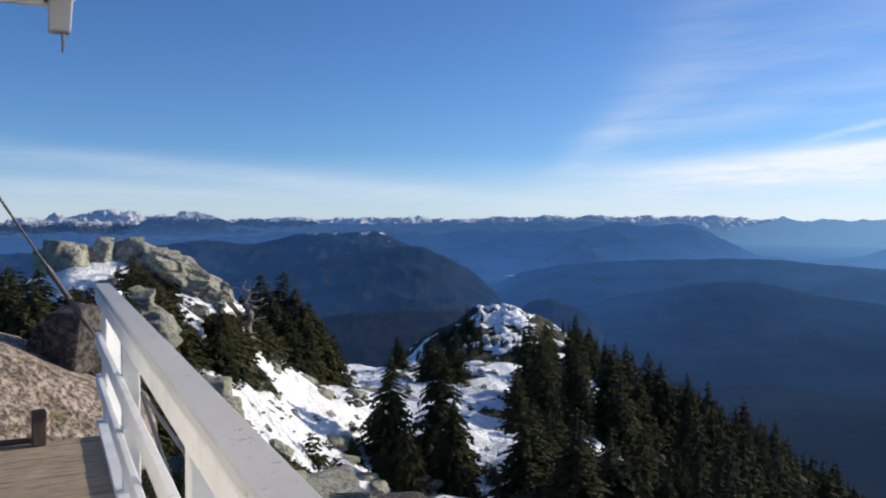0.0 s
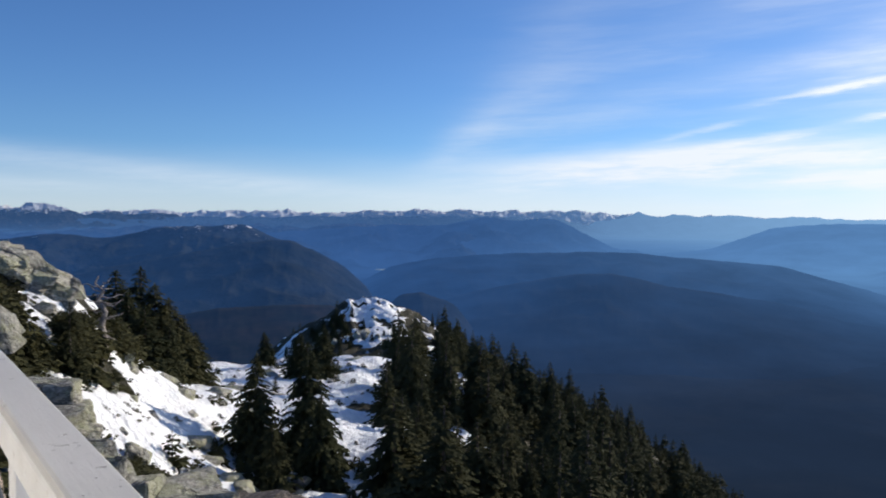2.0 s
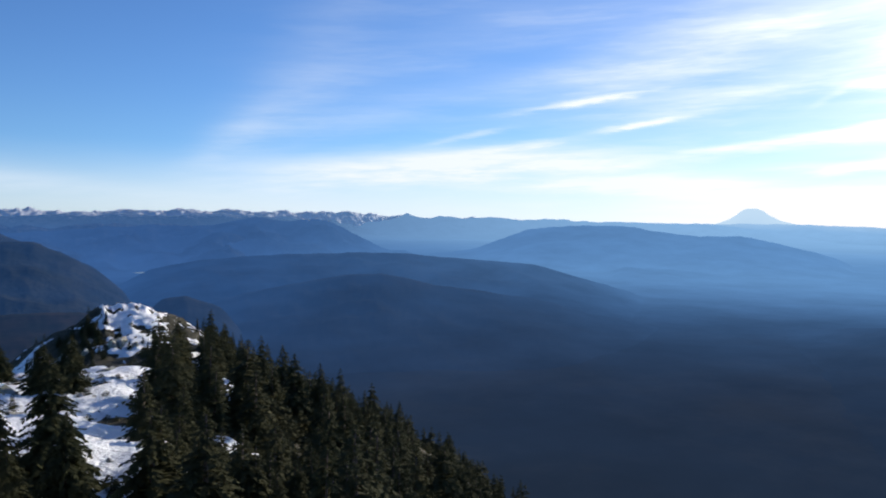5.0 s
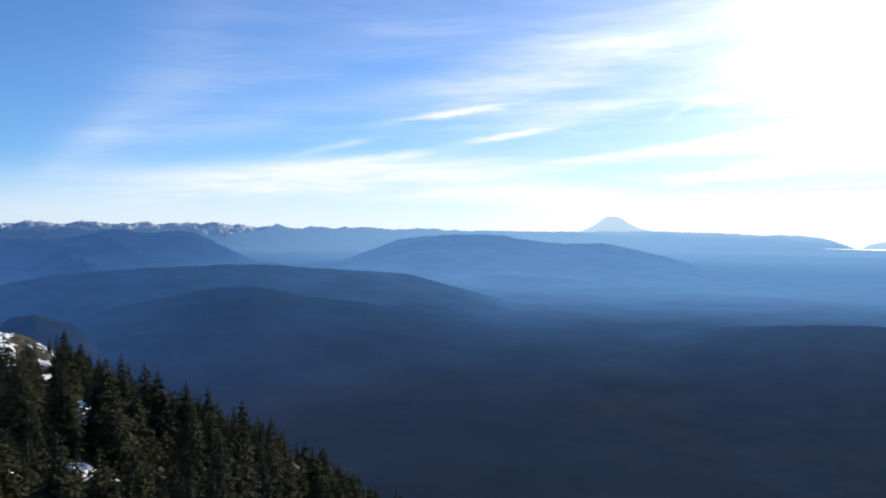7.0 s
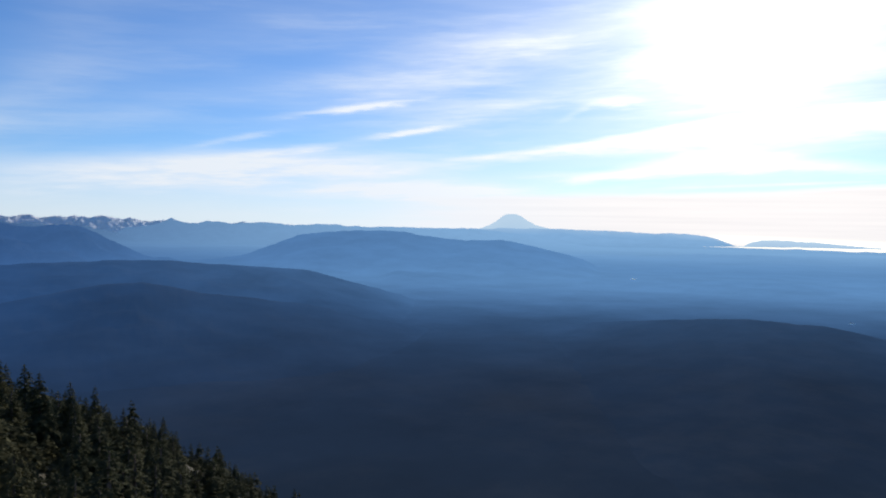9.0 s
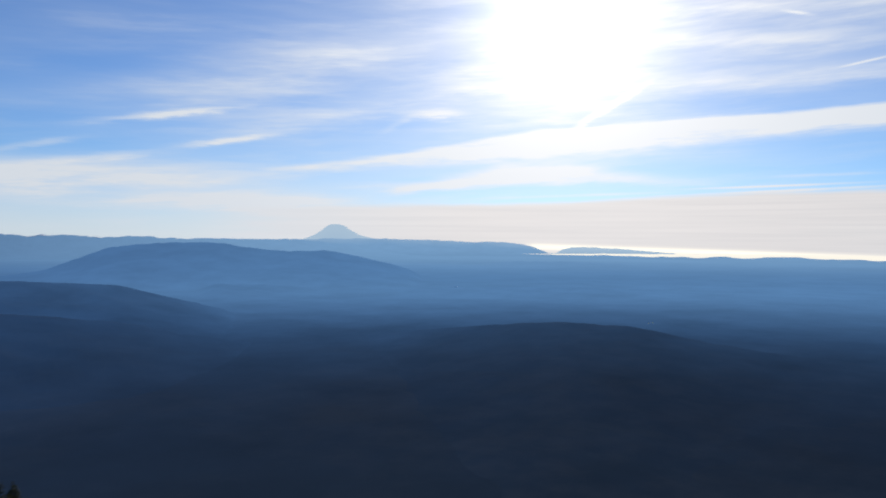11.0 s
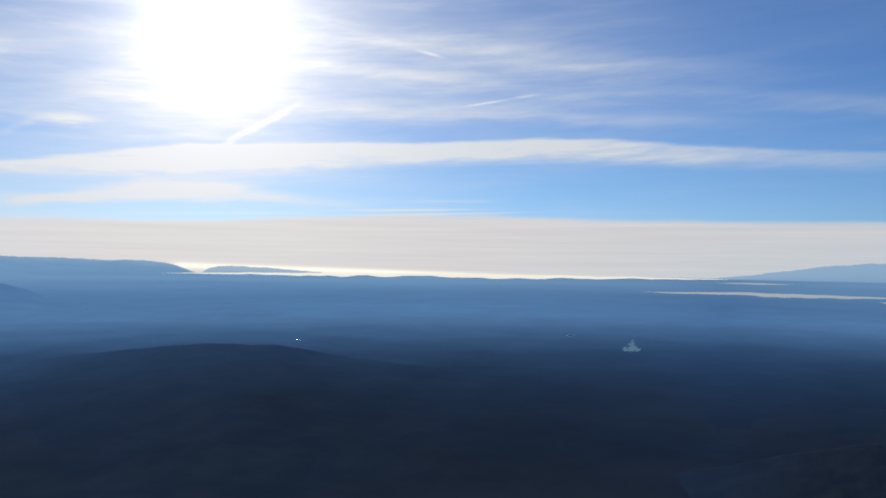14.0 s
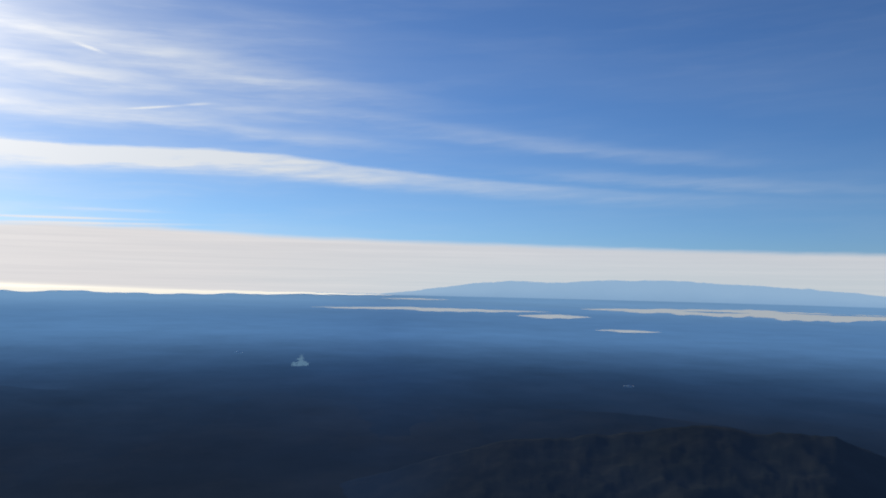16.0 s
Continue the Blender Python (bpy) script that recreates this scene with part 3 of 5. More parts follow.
# ---- distance: ridge behind ridge, each a slope with gullies ----
def ridge(name, label, dist, line, mat, depth=0.2, jag=0.1, seed=1.0, step=0.12, rows=34, gully=0.16, snag=1.2, ends=2.2, dist_end=None, smear=15, crag=0.055):
    """line: headings and heights (degrees) of the crest as seen from the summit."""
    a = np.arange(line[0][0], line[-1][0], step)
    e = np.interp(a, [p[0] for p in line], [p[1] for p in line])
    e = np.convolve(np.pad(e, smear // 2, mode="edge"), np.ones(smear) / smear, mode="valid")
    far = np.linspace(dist, dist_end or dist, len(a))
    rim = np.clip(np.minimum(a - a[0], a[-1] - a) / ends, 0, 1)
    rim = rim * rim * (3 - 2 * rim)
    crest = np.maximum(EYE_Z + far * np.tan(np.radians(e)), PLAIN - 2.0) * rim + (PLAIN - 4.0) * (1 - rim)
    verts, n = [], len(a)
    for j in range(-2, rows):
        f = j / (rows - 1)
        r = far * (1 - depth * f)
        drop = abs(f) ** 0.9 if j >= 0 else 0.3 * abs(j)
        x, y = r * np.sin(np.radians(a)), r * np.cos(np.radians(a))
        tooth = far * np.radians(jag) * (fbm(a, a * 0 + max(f, 0) * snag * 7.0, snag, 6, seed, True) - 0.1)
        z = crest * (1 - drop) + (PLAIN - 4.0) * drop + tooth * rim * (1 - min(drop, 1.0)) ** 3
        if 0 < j < rows - 1:
            wob = fbm(x, y, dist * crag, 5, seed + 3, True)
            z = z + gully * (crest - PLAIN + 4.0) * (wob - 0.25) * math.sin(math.pi * f ** 0.7) ** 0.8
        verts.append(np.stack([x, y, z], 1))
    verts = np.concatenate(verts)
    i = np.arange(rows + 1)[:, None] * n + np.arange(n - 1)[None, :]
    faces = np.stack([i, i + n, i + n + 1, i + 1], -1).reshape(-1, 4)
    return tagged(new(name, mesh_from(name, verts.tolist(), faces.tolist(), [mat], True)), label, "mountains", kind="structure")


DARK, WOOD, ROCK = (0.018, 0.023, 0.020), (0.040, 0.042, 0.034), (0.16, 0.17, 0.18)
BROWN_WOOD = (0.050, 0.040, 0.032)
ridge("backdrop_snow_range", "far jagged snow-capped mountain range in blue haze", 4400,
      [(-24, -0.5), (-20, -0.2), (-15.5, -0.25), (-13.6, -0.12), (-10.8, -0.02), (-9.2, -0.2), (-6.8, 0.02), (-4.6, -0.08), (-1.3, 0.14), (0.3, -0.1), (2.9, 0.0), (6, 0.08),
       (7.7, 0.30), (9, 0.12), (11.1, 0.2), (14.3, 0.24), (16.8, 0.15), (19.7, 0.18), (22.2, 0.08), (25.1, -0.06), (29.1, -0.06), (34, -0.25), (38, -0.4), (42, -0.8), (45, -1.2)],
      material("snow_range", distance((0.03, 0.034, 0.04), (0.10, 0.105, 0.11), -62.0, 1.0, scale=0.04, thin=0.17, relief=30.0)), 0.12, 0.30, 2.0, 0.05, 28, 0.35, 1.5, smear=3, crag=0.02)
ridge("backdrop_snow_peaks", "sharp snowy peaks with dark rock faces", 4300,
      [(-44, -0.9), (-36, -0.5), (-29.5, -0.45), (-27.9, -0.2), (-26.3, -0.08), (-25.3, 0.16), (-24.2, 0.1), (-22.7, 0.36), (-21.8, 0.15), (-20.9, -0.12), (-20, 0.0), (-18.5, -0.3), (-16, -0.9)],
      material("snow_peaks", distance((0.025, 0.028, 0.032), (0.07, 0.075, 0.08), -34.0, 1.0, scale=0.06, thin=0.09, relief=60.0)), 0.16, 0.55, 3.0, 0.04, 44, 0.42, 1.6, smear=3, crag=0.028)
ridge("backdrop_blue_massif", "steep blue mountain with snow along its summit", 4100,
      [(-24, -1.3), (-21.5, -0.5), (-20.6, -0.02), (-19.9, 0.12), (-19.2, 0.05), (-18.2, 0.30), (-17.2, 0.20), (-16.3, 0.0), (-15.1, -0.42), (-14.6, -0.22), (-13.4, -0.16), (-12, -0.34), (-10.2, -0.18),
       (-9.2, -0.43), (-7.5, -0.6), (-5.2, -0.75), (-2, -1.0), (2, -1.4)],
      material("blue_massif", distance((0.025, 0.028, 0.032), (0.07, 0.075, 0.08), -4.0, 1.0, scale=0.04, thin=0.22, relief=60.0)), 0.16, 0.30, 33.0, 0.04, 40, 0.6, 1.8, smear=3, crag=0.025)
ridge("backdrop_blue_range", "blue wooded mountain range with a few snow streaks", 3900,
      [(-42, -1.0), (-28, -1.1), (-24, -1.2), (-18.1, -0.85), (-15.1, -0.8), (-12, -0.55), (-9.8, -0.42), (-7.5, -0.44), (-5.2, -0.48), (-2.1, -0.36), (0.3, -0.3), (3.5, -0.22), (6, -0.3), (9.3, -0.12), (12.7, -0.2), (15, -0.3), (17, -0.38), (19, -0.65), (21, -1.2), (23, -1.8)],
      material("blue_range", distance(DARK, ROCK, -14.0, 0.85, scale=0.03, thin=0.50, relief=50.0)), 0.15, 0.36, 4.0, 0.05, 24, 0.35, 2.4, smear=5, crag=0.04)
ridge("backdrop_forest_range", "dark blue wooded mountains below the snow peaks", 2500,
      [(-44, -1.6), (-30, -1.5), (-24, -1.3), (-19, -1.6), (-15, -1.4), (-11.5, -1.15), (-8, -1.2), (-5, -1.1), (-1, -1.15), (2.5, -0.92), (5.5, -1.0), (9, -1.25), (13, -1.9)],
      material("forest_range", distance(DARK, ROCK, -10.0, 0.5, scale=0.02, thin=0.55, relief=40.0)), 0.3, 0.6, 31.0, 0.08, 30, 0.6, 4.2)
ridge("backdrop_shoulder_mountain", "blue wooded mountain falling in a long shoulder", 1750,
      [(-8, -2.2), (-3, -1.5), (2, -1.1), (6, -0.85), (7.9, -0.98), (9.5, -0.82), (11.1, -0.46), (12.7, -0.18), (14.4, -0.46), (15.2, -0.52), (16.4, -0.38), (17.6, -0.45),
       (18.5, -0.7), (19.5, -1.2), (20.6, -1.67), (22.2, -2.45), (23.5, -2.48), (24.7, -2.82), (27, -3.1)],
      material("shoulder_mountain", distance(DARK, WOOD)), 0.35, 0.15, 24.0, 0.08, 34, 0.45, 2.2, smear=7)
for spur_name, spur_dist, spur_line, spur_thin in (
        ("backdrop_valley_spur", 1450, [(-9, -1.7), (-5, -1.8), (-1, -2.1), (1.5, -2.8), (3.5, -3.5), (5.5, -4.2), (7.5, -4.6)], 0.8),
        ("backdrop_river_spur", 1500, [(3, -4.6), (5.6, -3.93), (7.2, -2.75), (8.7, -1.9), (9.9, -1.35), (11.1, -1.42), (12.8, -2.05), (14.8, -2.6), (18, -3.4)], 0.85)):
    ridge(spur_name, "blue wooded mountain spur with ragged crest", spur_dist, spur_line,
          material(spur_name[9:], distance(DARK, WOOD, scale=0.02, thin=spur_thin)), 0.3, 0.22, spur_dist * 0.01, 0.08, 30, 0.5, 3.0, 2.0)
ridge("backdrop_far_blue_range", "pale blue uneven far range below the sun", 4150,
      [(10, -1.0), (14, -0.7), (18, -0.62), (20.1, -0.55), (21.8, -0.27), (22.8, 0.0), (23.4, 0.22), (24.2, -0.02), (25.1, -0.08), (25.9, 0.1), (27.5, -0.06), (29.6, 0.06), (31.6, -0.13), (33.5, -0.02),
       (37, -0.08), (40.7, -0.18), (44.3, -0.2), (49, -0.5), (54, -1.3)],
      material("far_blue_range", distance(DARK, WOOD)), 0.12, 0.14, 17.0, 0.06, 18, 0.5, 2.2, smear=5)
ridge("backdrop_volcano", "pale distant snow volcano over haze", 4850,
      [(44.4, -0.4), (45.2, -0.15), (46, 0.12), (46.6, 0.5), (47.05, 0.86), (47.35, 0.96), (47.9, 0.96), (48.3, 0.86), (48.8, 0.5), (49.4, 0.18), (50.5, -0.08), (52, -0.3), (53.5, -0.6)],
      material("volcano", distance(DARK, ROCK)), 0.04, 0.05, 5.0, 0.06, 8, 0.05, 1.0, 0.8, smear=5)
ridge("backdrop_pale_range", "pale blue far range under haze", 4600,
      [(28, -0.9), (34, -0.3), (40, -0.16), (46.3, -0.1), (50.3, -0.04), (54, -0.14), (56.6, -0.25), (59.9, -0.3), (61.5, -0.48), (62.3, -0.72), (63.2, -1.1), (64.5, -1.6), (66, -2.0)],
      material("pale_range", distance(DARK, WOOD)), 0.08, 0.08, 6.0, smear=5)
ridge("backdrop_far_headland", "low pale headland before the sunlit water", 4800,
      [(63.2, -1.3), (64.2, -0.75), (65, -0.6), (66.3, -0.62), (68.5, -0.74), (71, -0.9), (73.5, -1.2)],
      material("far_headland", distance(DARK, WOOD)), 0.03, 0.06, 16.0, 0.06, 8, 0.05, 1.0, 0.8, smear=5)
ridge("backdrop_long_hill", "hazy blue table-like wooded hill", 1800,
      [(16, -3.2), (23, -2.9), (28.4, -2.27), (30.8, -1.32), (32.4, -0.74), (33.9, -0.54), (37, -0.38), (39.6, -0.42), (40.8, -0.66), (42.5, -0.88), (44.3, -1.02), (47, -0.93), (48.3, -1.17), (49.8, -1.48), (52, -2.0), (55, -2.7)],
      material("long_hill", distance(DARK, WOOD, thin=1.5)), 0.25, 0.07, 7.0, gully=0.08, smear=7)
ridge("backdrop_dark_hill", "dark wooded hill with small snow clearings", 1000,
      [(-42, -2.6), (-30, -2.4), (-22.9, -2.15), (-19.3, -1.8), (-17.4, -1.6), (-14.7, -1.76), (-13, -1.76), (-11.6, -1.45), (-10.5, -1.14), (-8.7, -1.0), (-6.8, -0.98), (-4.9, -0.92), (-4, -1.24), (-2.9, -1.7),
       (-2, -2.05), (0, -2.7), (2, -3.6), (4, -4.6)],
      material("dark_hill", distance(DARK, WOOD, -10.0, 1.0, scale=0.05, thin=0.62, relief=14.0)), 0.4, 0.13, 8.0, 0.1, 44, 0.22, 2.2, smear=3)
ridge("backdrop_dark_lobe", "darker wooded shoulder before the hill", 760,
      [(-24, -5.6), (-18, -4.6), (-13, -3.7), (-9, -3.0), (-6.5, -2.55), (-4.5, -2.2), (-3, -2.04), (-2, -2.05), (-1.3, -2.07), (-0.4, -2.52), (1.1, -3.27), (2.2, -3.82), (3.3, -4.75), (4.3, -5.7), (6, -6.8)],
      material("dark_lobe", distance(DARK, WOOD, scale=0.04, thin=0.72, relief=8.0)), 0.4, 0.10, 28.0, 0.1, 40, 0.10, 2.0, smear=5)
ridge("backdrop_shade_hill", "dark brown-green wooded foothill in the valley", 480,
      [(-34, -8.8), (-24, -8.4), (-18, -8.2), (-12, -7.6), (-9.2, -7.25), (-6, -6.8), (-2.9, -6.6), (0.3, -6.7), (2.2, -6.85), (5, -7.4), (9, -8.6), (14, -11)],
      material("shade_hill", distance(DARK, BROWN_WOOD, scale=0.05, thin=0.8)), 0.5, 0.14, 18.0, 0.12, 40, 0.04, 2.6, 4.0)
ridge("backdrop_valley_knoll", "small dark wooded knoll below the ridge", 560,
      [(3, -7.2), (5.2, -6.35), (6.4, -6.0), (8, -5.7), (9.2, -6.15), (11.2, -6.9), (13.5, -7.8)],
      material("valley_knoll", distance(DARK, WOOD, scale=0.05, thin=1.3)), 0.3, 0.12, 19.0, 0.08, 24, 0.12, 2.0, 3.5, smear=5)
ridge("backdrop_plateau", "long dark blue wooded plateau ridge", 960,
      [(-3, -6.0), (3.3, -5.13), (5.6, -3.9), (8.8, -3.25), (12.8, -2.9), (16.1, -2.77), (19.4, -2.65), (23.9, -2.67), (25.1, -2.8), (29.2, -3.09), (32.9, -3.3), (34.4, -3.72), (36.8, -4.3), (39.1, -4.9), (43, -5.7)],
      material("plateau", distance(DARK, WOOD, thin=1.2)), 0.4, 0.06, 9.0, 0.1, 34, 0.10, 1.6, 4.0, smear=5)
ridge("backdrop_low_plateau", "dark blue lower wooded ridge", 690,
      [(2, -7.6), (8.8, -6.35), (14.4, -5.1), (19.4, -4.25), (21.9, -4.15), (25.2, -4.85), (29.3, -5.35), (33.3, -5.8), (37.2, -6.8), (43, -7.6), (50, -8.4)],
      material("low_plateau", distance(DARK, WOOD, thin=1.3)), 0.4, 0.08, 10.0, 0.1, 34, 0.09, 1.6, 6.0)
ridge("backdrop_lowland_hills", "low hazy wooded hills on the plain", 1360,
      [(31, -5.0), (36.8, -4.3), (38.3, -3.6), (39.4, -3.25), (40.5, -3.33), (42.6, -3.38), (44.4, -3.48), (46.1, -3.63), (49.9, -3.7), (56, -3.62), (62, -3.48), (68, -3.5), (74, -3.7), (80, -4.2)],
      material("lowland_hills", distance(DARK, WOOD)), 0.2, 0.05, 11.0, smear=7)
ridge("backdrop_river_hills", "flat hazy hills before the far water", 2700,
      [(56, -2.2), (60.3, -1.65), (64.3, -1.68), (69.1, -1.8), (72.2, -2.3), (78, -2.4), (86, -2.3), (95, -2.45)],
      material("river_hills", distance(DARK, WOOD)), 0.1, 0.06, 12.0)
ridge("backdrop_near_hill", "dark wooded foothill ridge", 770,
      [(36, -8.0), (46, -7.3), (52, -6.9), (57, -6.5), (61, -6.2), (64.4, -6.02), (69.6, -6.25), (74.1, -7.15), (79.5, -7.7), (85, -8.05), (90.3, -8.35), (92.4, -8.7), (96.5, -8.85), (100.5, -8.7), (106.2, -9.2),
       (109.8, -9.1), (113.2, -9.0), (117, -9.0), (124, -9.4), (132, -10.2), (144, -11.0)],
      material("near_hill", distance(DARK, WOOD, scale=0.04, thin=1.15)), 0.82, 0.10, 13.0, 0.15, 60, 0.08, 2.4, 14.0, dist_end=440)
ridge("backdrop_west_hill", "dark brown wooded hill close below the summit", 350,
      [(90, -16.0), (97, -14.6), (101.4, -13.5), (105.5, -12.3), (109.5, -11.2), (113.6, -10.85), (117.5, -10.4), (120.6, -9.85), (123.2, -9.45), (126.1, -9.75), (128.6, -9.4), (131.2, -9.55), (134, -10.5), (140, -12), (148, -14)],
      material("west_hill", distance(DARK, WOOD, scale=0.09, thin=2.0)), 0.6, 0.24, 14.0, 0.12, 60, 0.10, 2.6, 9.0, smear=5)
ridge("backdrop_west_range", "pale blue mountain range beyond the sound", 4880,
      [(98, -1.3), (102, -0.85), (105.2, -0.42), (107.2, -0.08), (109.3, 0.06), (111, 0.03), (113.4, 0.08), (115.8, 0.28), (118.2, 0.26), (120.5, 0.31), (123.1, 0.24), (125, 0.17), (127.8, 0.04), (129.9, -0.06), (131.9, -0.22), (134, -0.38), (140, -0.9)],
      material("west_range", distance(DARK, ROCK)), 0.04, 0.10, 15.0, smear=5)

# ---- far water and the small things of the lowland ----
def water_patch(name, label, az0, az1, el_far, el_near, mat, z_up=1.2, seed=1.0):
    """A sheet of water on the lowland between two headings, with uneven shores."""
    a = np.linspace(az0, az1, 160)
    taper = np.clip(np.minimum(a - az0, az1 - a) / (0.42 * (az1 - az0)), 0.0, 1) ** 0.8 + 0.01
    mid, half = (el_far + el_near) / 2, (el_far - el_near) / 2
    wob = np.clip(fbm(a, a * 0, 1.6, 5, seed) * 1.3, -0.9, 0.9)
    lo, hi = mid - half * taper * (1 + wob), mid + half * taper * (1 - 0.5 * wob)
    drop = EYE_Z - (PLAIN + z_up)
    ra, rb = drop / np.tan(np.radians(-lo)), np.minimum(drop / np.tan(np.radians(-hi)), 4900)
    s, c = np.sin(np.radians(a)), np.cos(np.radians(a))
    verts = [(x * r, y * r, PLAIN + z_up) for r_all in (ra, rb) for x, y, r in zip(s, c, r_all)]
    faces = [(i, i + 1, i + 161, i + 160) for i in range(159)]
    return tagged(new(name, mesh_from(name, verts, faces, [mat])), label, "water", kind="structure")


water_patch("water", "strip of the sound, pale sky reflection painted as glow", 95.0, 112.5, -1.98, -2.20, M_WATER, 6.0, 1.0)
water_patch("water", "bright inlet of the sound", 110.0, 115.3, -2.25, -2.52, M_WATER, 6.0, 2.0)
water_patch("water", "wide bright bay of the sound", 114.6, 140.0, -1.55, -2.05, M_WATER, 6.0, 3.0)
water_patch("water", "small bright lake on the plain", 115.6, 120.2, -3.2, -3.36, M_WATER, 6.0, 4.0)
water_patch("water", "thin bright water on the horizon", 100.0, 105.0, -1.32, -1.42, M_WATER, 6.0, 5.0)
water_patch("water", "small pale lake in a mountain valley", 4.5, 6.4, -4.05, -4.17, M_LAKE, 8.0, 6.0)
water_patch("island", "low dark wooded island in the bay", 121.5, 126.0, -1.72, -1.80, M_VALLEY, 8.0, 8.0)
water_patch("island", "low dark wooded island in the bay", 127.5, 136.0, -1.64, -1.70, M_VALLEY, 8.0, 9.0)
# plain emission that paints the sun's glitter on the far water
glare = material("sun_glitter_glow", lambda k: k.n("ShaderNodeEmission", Color=(1.0, 0.95, 0.84, 1.0), Strength=1.3).outputs[0])
water_patch("backdrop_sunlit_water", "water along the horizon, sun glitter painted as glow", 61.0, 101.0, -0.98, -1.25, glare, 6.0, 7.0)


# smoke over a mill and a few pale roofs far out on the plain
def on_plain(a, e, z_up=2.0):
    r = (EYE_Z - PLAIN - z_up) / math.tan(radians(-e))
    return r * math.sin(radians(a)), r * math.cos(radians(a)), PLAIN + z_up


bm = bmesh.new()
puffs = random.Random(3)
for i in range(40):
    f = i / 39
    bmesh.ops.create_icosphere(bm, subdivisions=2, radius=(2.0 - 1.3 * f) * puffs.uniform(0.8, 1.2),
                               matrix=Matrix.Translation((puffs.gauss(0, 5.0 * (1 - f) ** 2.2 + 0.5) + 2.0 * f, puffs.gauss(0, 1.5), 0.6 + 12.0 * f ** 1.5)))
for v in bm.verts:
    v.co += Vector((noise.noise(v.co * 0.5), noise.noise(v.co * 0.5 + Vector((9, 0, 0))), noise.noise(v.co * 0.5 + Vector((0, 9, 0))))) * 1.0


# mostly emission: the plume's sunlit paleness is painted in, not lit
def steam(k):
    both = k.n("ShaderNodeMixShader", Fac=0.93)
    k.t.links.new(surface(k, (0.85, 0.85, 0.85), 1.0, spec=0.0), both.inputs[1])
    k.t.links.new(k.n("ShaderNodeEmission", Color=(0.13, 0.25, 0.39, 1.0)).outputs[0], both.inputs[2])
    return both.outputs[0]


smoke = tagged(part("smoke_plume", bm, material("pale_steam", steam), None), "small white steam plume rising from the lowland", "smoke")
smoke.matrix_world = Matrix.Translation(on_plain(94.4, -6.25, 1.0)) @ pose(0, 0, 0, 0, 0, -94) @ Matrix.Diagonal((1.0, 0.9, 0.85, 1))
# haze glow is painted over the roofs too
M_ROOF = material("pale_roofs", lambda k: haze_glow(k, surface(k, (0.85, 0.85, 0.82), 0.4), place(k), 0.25))
for a, e, w in ((90.1, -5.4, 9.0), (56.4, -3.62, 10.0), (70.4, -5.95, 6.0), (118.0, -7.2, 7.0)):
    bm = plank((w, w * 0.35, w * 0.16), (0, 0, w * 0.08), 0.05)
    bmesh.ops.create_cone(bm, cap_ends=True, segments=4, radius1=w * 0.5, radius2=0.0, depth=w * 0.12,
                          matrix=Matrix.Translation((0, 0, w * 0.22)) @ Matrix.Diagonal((1.0, 0.4, 1.0, 1.0)) @ pose(0, 0, 0, 0, 0, 45))
    roof = tagged(part("mill_building", bm, M_ROOF, None), "pale far mill building catching light on the plain", "building", "far buildings")
    roof.matrix_world = Matrix.Translation(on_plain(a, e, 1.0)) @ pose(0, 0, 0, 0, 0, -a)

# ---- the lookout: catwalk, railing, eave ----
CATWALK = pose(0, 0, 0, 0, 0, 27.0)  # x across towards the drop, y along the catwalk
deck = thing("deck", "weathered grey-brown plank catwalk of a lookout", "deck", kind="structure", at=CATWALK)
rng = random.Random(4)
y = -2.6
while y < 6.1:
    w = 0.138 + rng.uniform(-0.003, 0.003)
    x0 = -1.9 if y > 3.9 else -0.72
    part("plank", plank((0.40 - x0, w, 0.038), ((0.40 + x0) / 2 + rng.uniform(-0.01, 0.01), y + w / 2, -0.019 + rng.uniform(-0.002, 0.002)), 0.004), M_DECK, deck)
    y += w + 0.007
part("joist", plank((0.05, 8.6, 0.18), (0.33, 1.75, -0.135)), M_DARKWOOD, deck)
part("joist", plank((0.05, 8.6, 0.18), (-0.45, 1.75, -0.135)), M_DARKWOOD, deck)
part("rim_board", plank((2.2, 0.045, 0.18), (-0.75, 6.02, -0.135)), M_DARKWOOD, deck)

for px, py in ((0.30, -2.5), (0.30, 0.3), (0.30, 3.1), (0.30, 5.9), (-1.8, 5.9)):
    part("post", plank((0.14, 0.14, 3.6), (px, py, -2.02), 0.01), M_DARKWOOD, deck)

railing = thing("railing", "white-painted wooden railing with worn grey top board", "railing", at=CATWALK)
IN = 0.334
for py in (-2.08, 0.17, 2.41, 4.66):
    part("post", plank((0.092, 0.092, 1.22), (IN + 0.036 + 0.046 + 0.002, py, 0.43), 0.006), M_PAINT, railing)
part("top_board", plank((0.110, 8.9, 0.036), (IN + 0.053, 2.0, 1.053), 0.006), M_CAP, railing, "worn grey-painted top board")
for z0, z1 in ((0.940, 1.027), (0.605, 0.70), (0.29, 0.385)):
    part("rail", plank((0.036, 8.9, z1 - z0), (IN + 0.018, 2.0, (z0 + z1) / 2), 0.005), M_PAINT, railing)
# widened and turned sunward, a made-up shape for the bright gap there
part("post", plank((0.16, 0.05, 1.02), (0, 0, 0), 0.006, pose(0, 0, 0, 0, 0, 38)), M_PAINT, railing, "end post widened and turned to catch the sun").location = (IN + 0.11, 6.34, 0.505)
part("kick_board", plank((0.09, 8.9, 0.036), (IN + 0.045, 2.0, 0.022), 0.005), M_PAINT, railing)

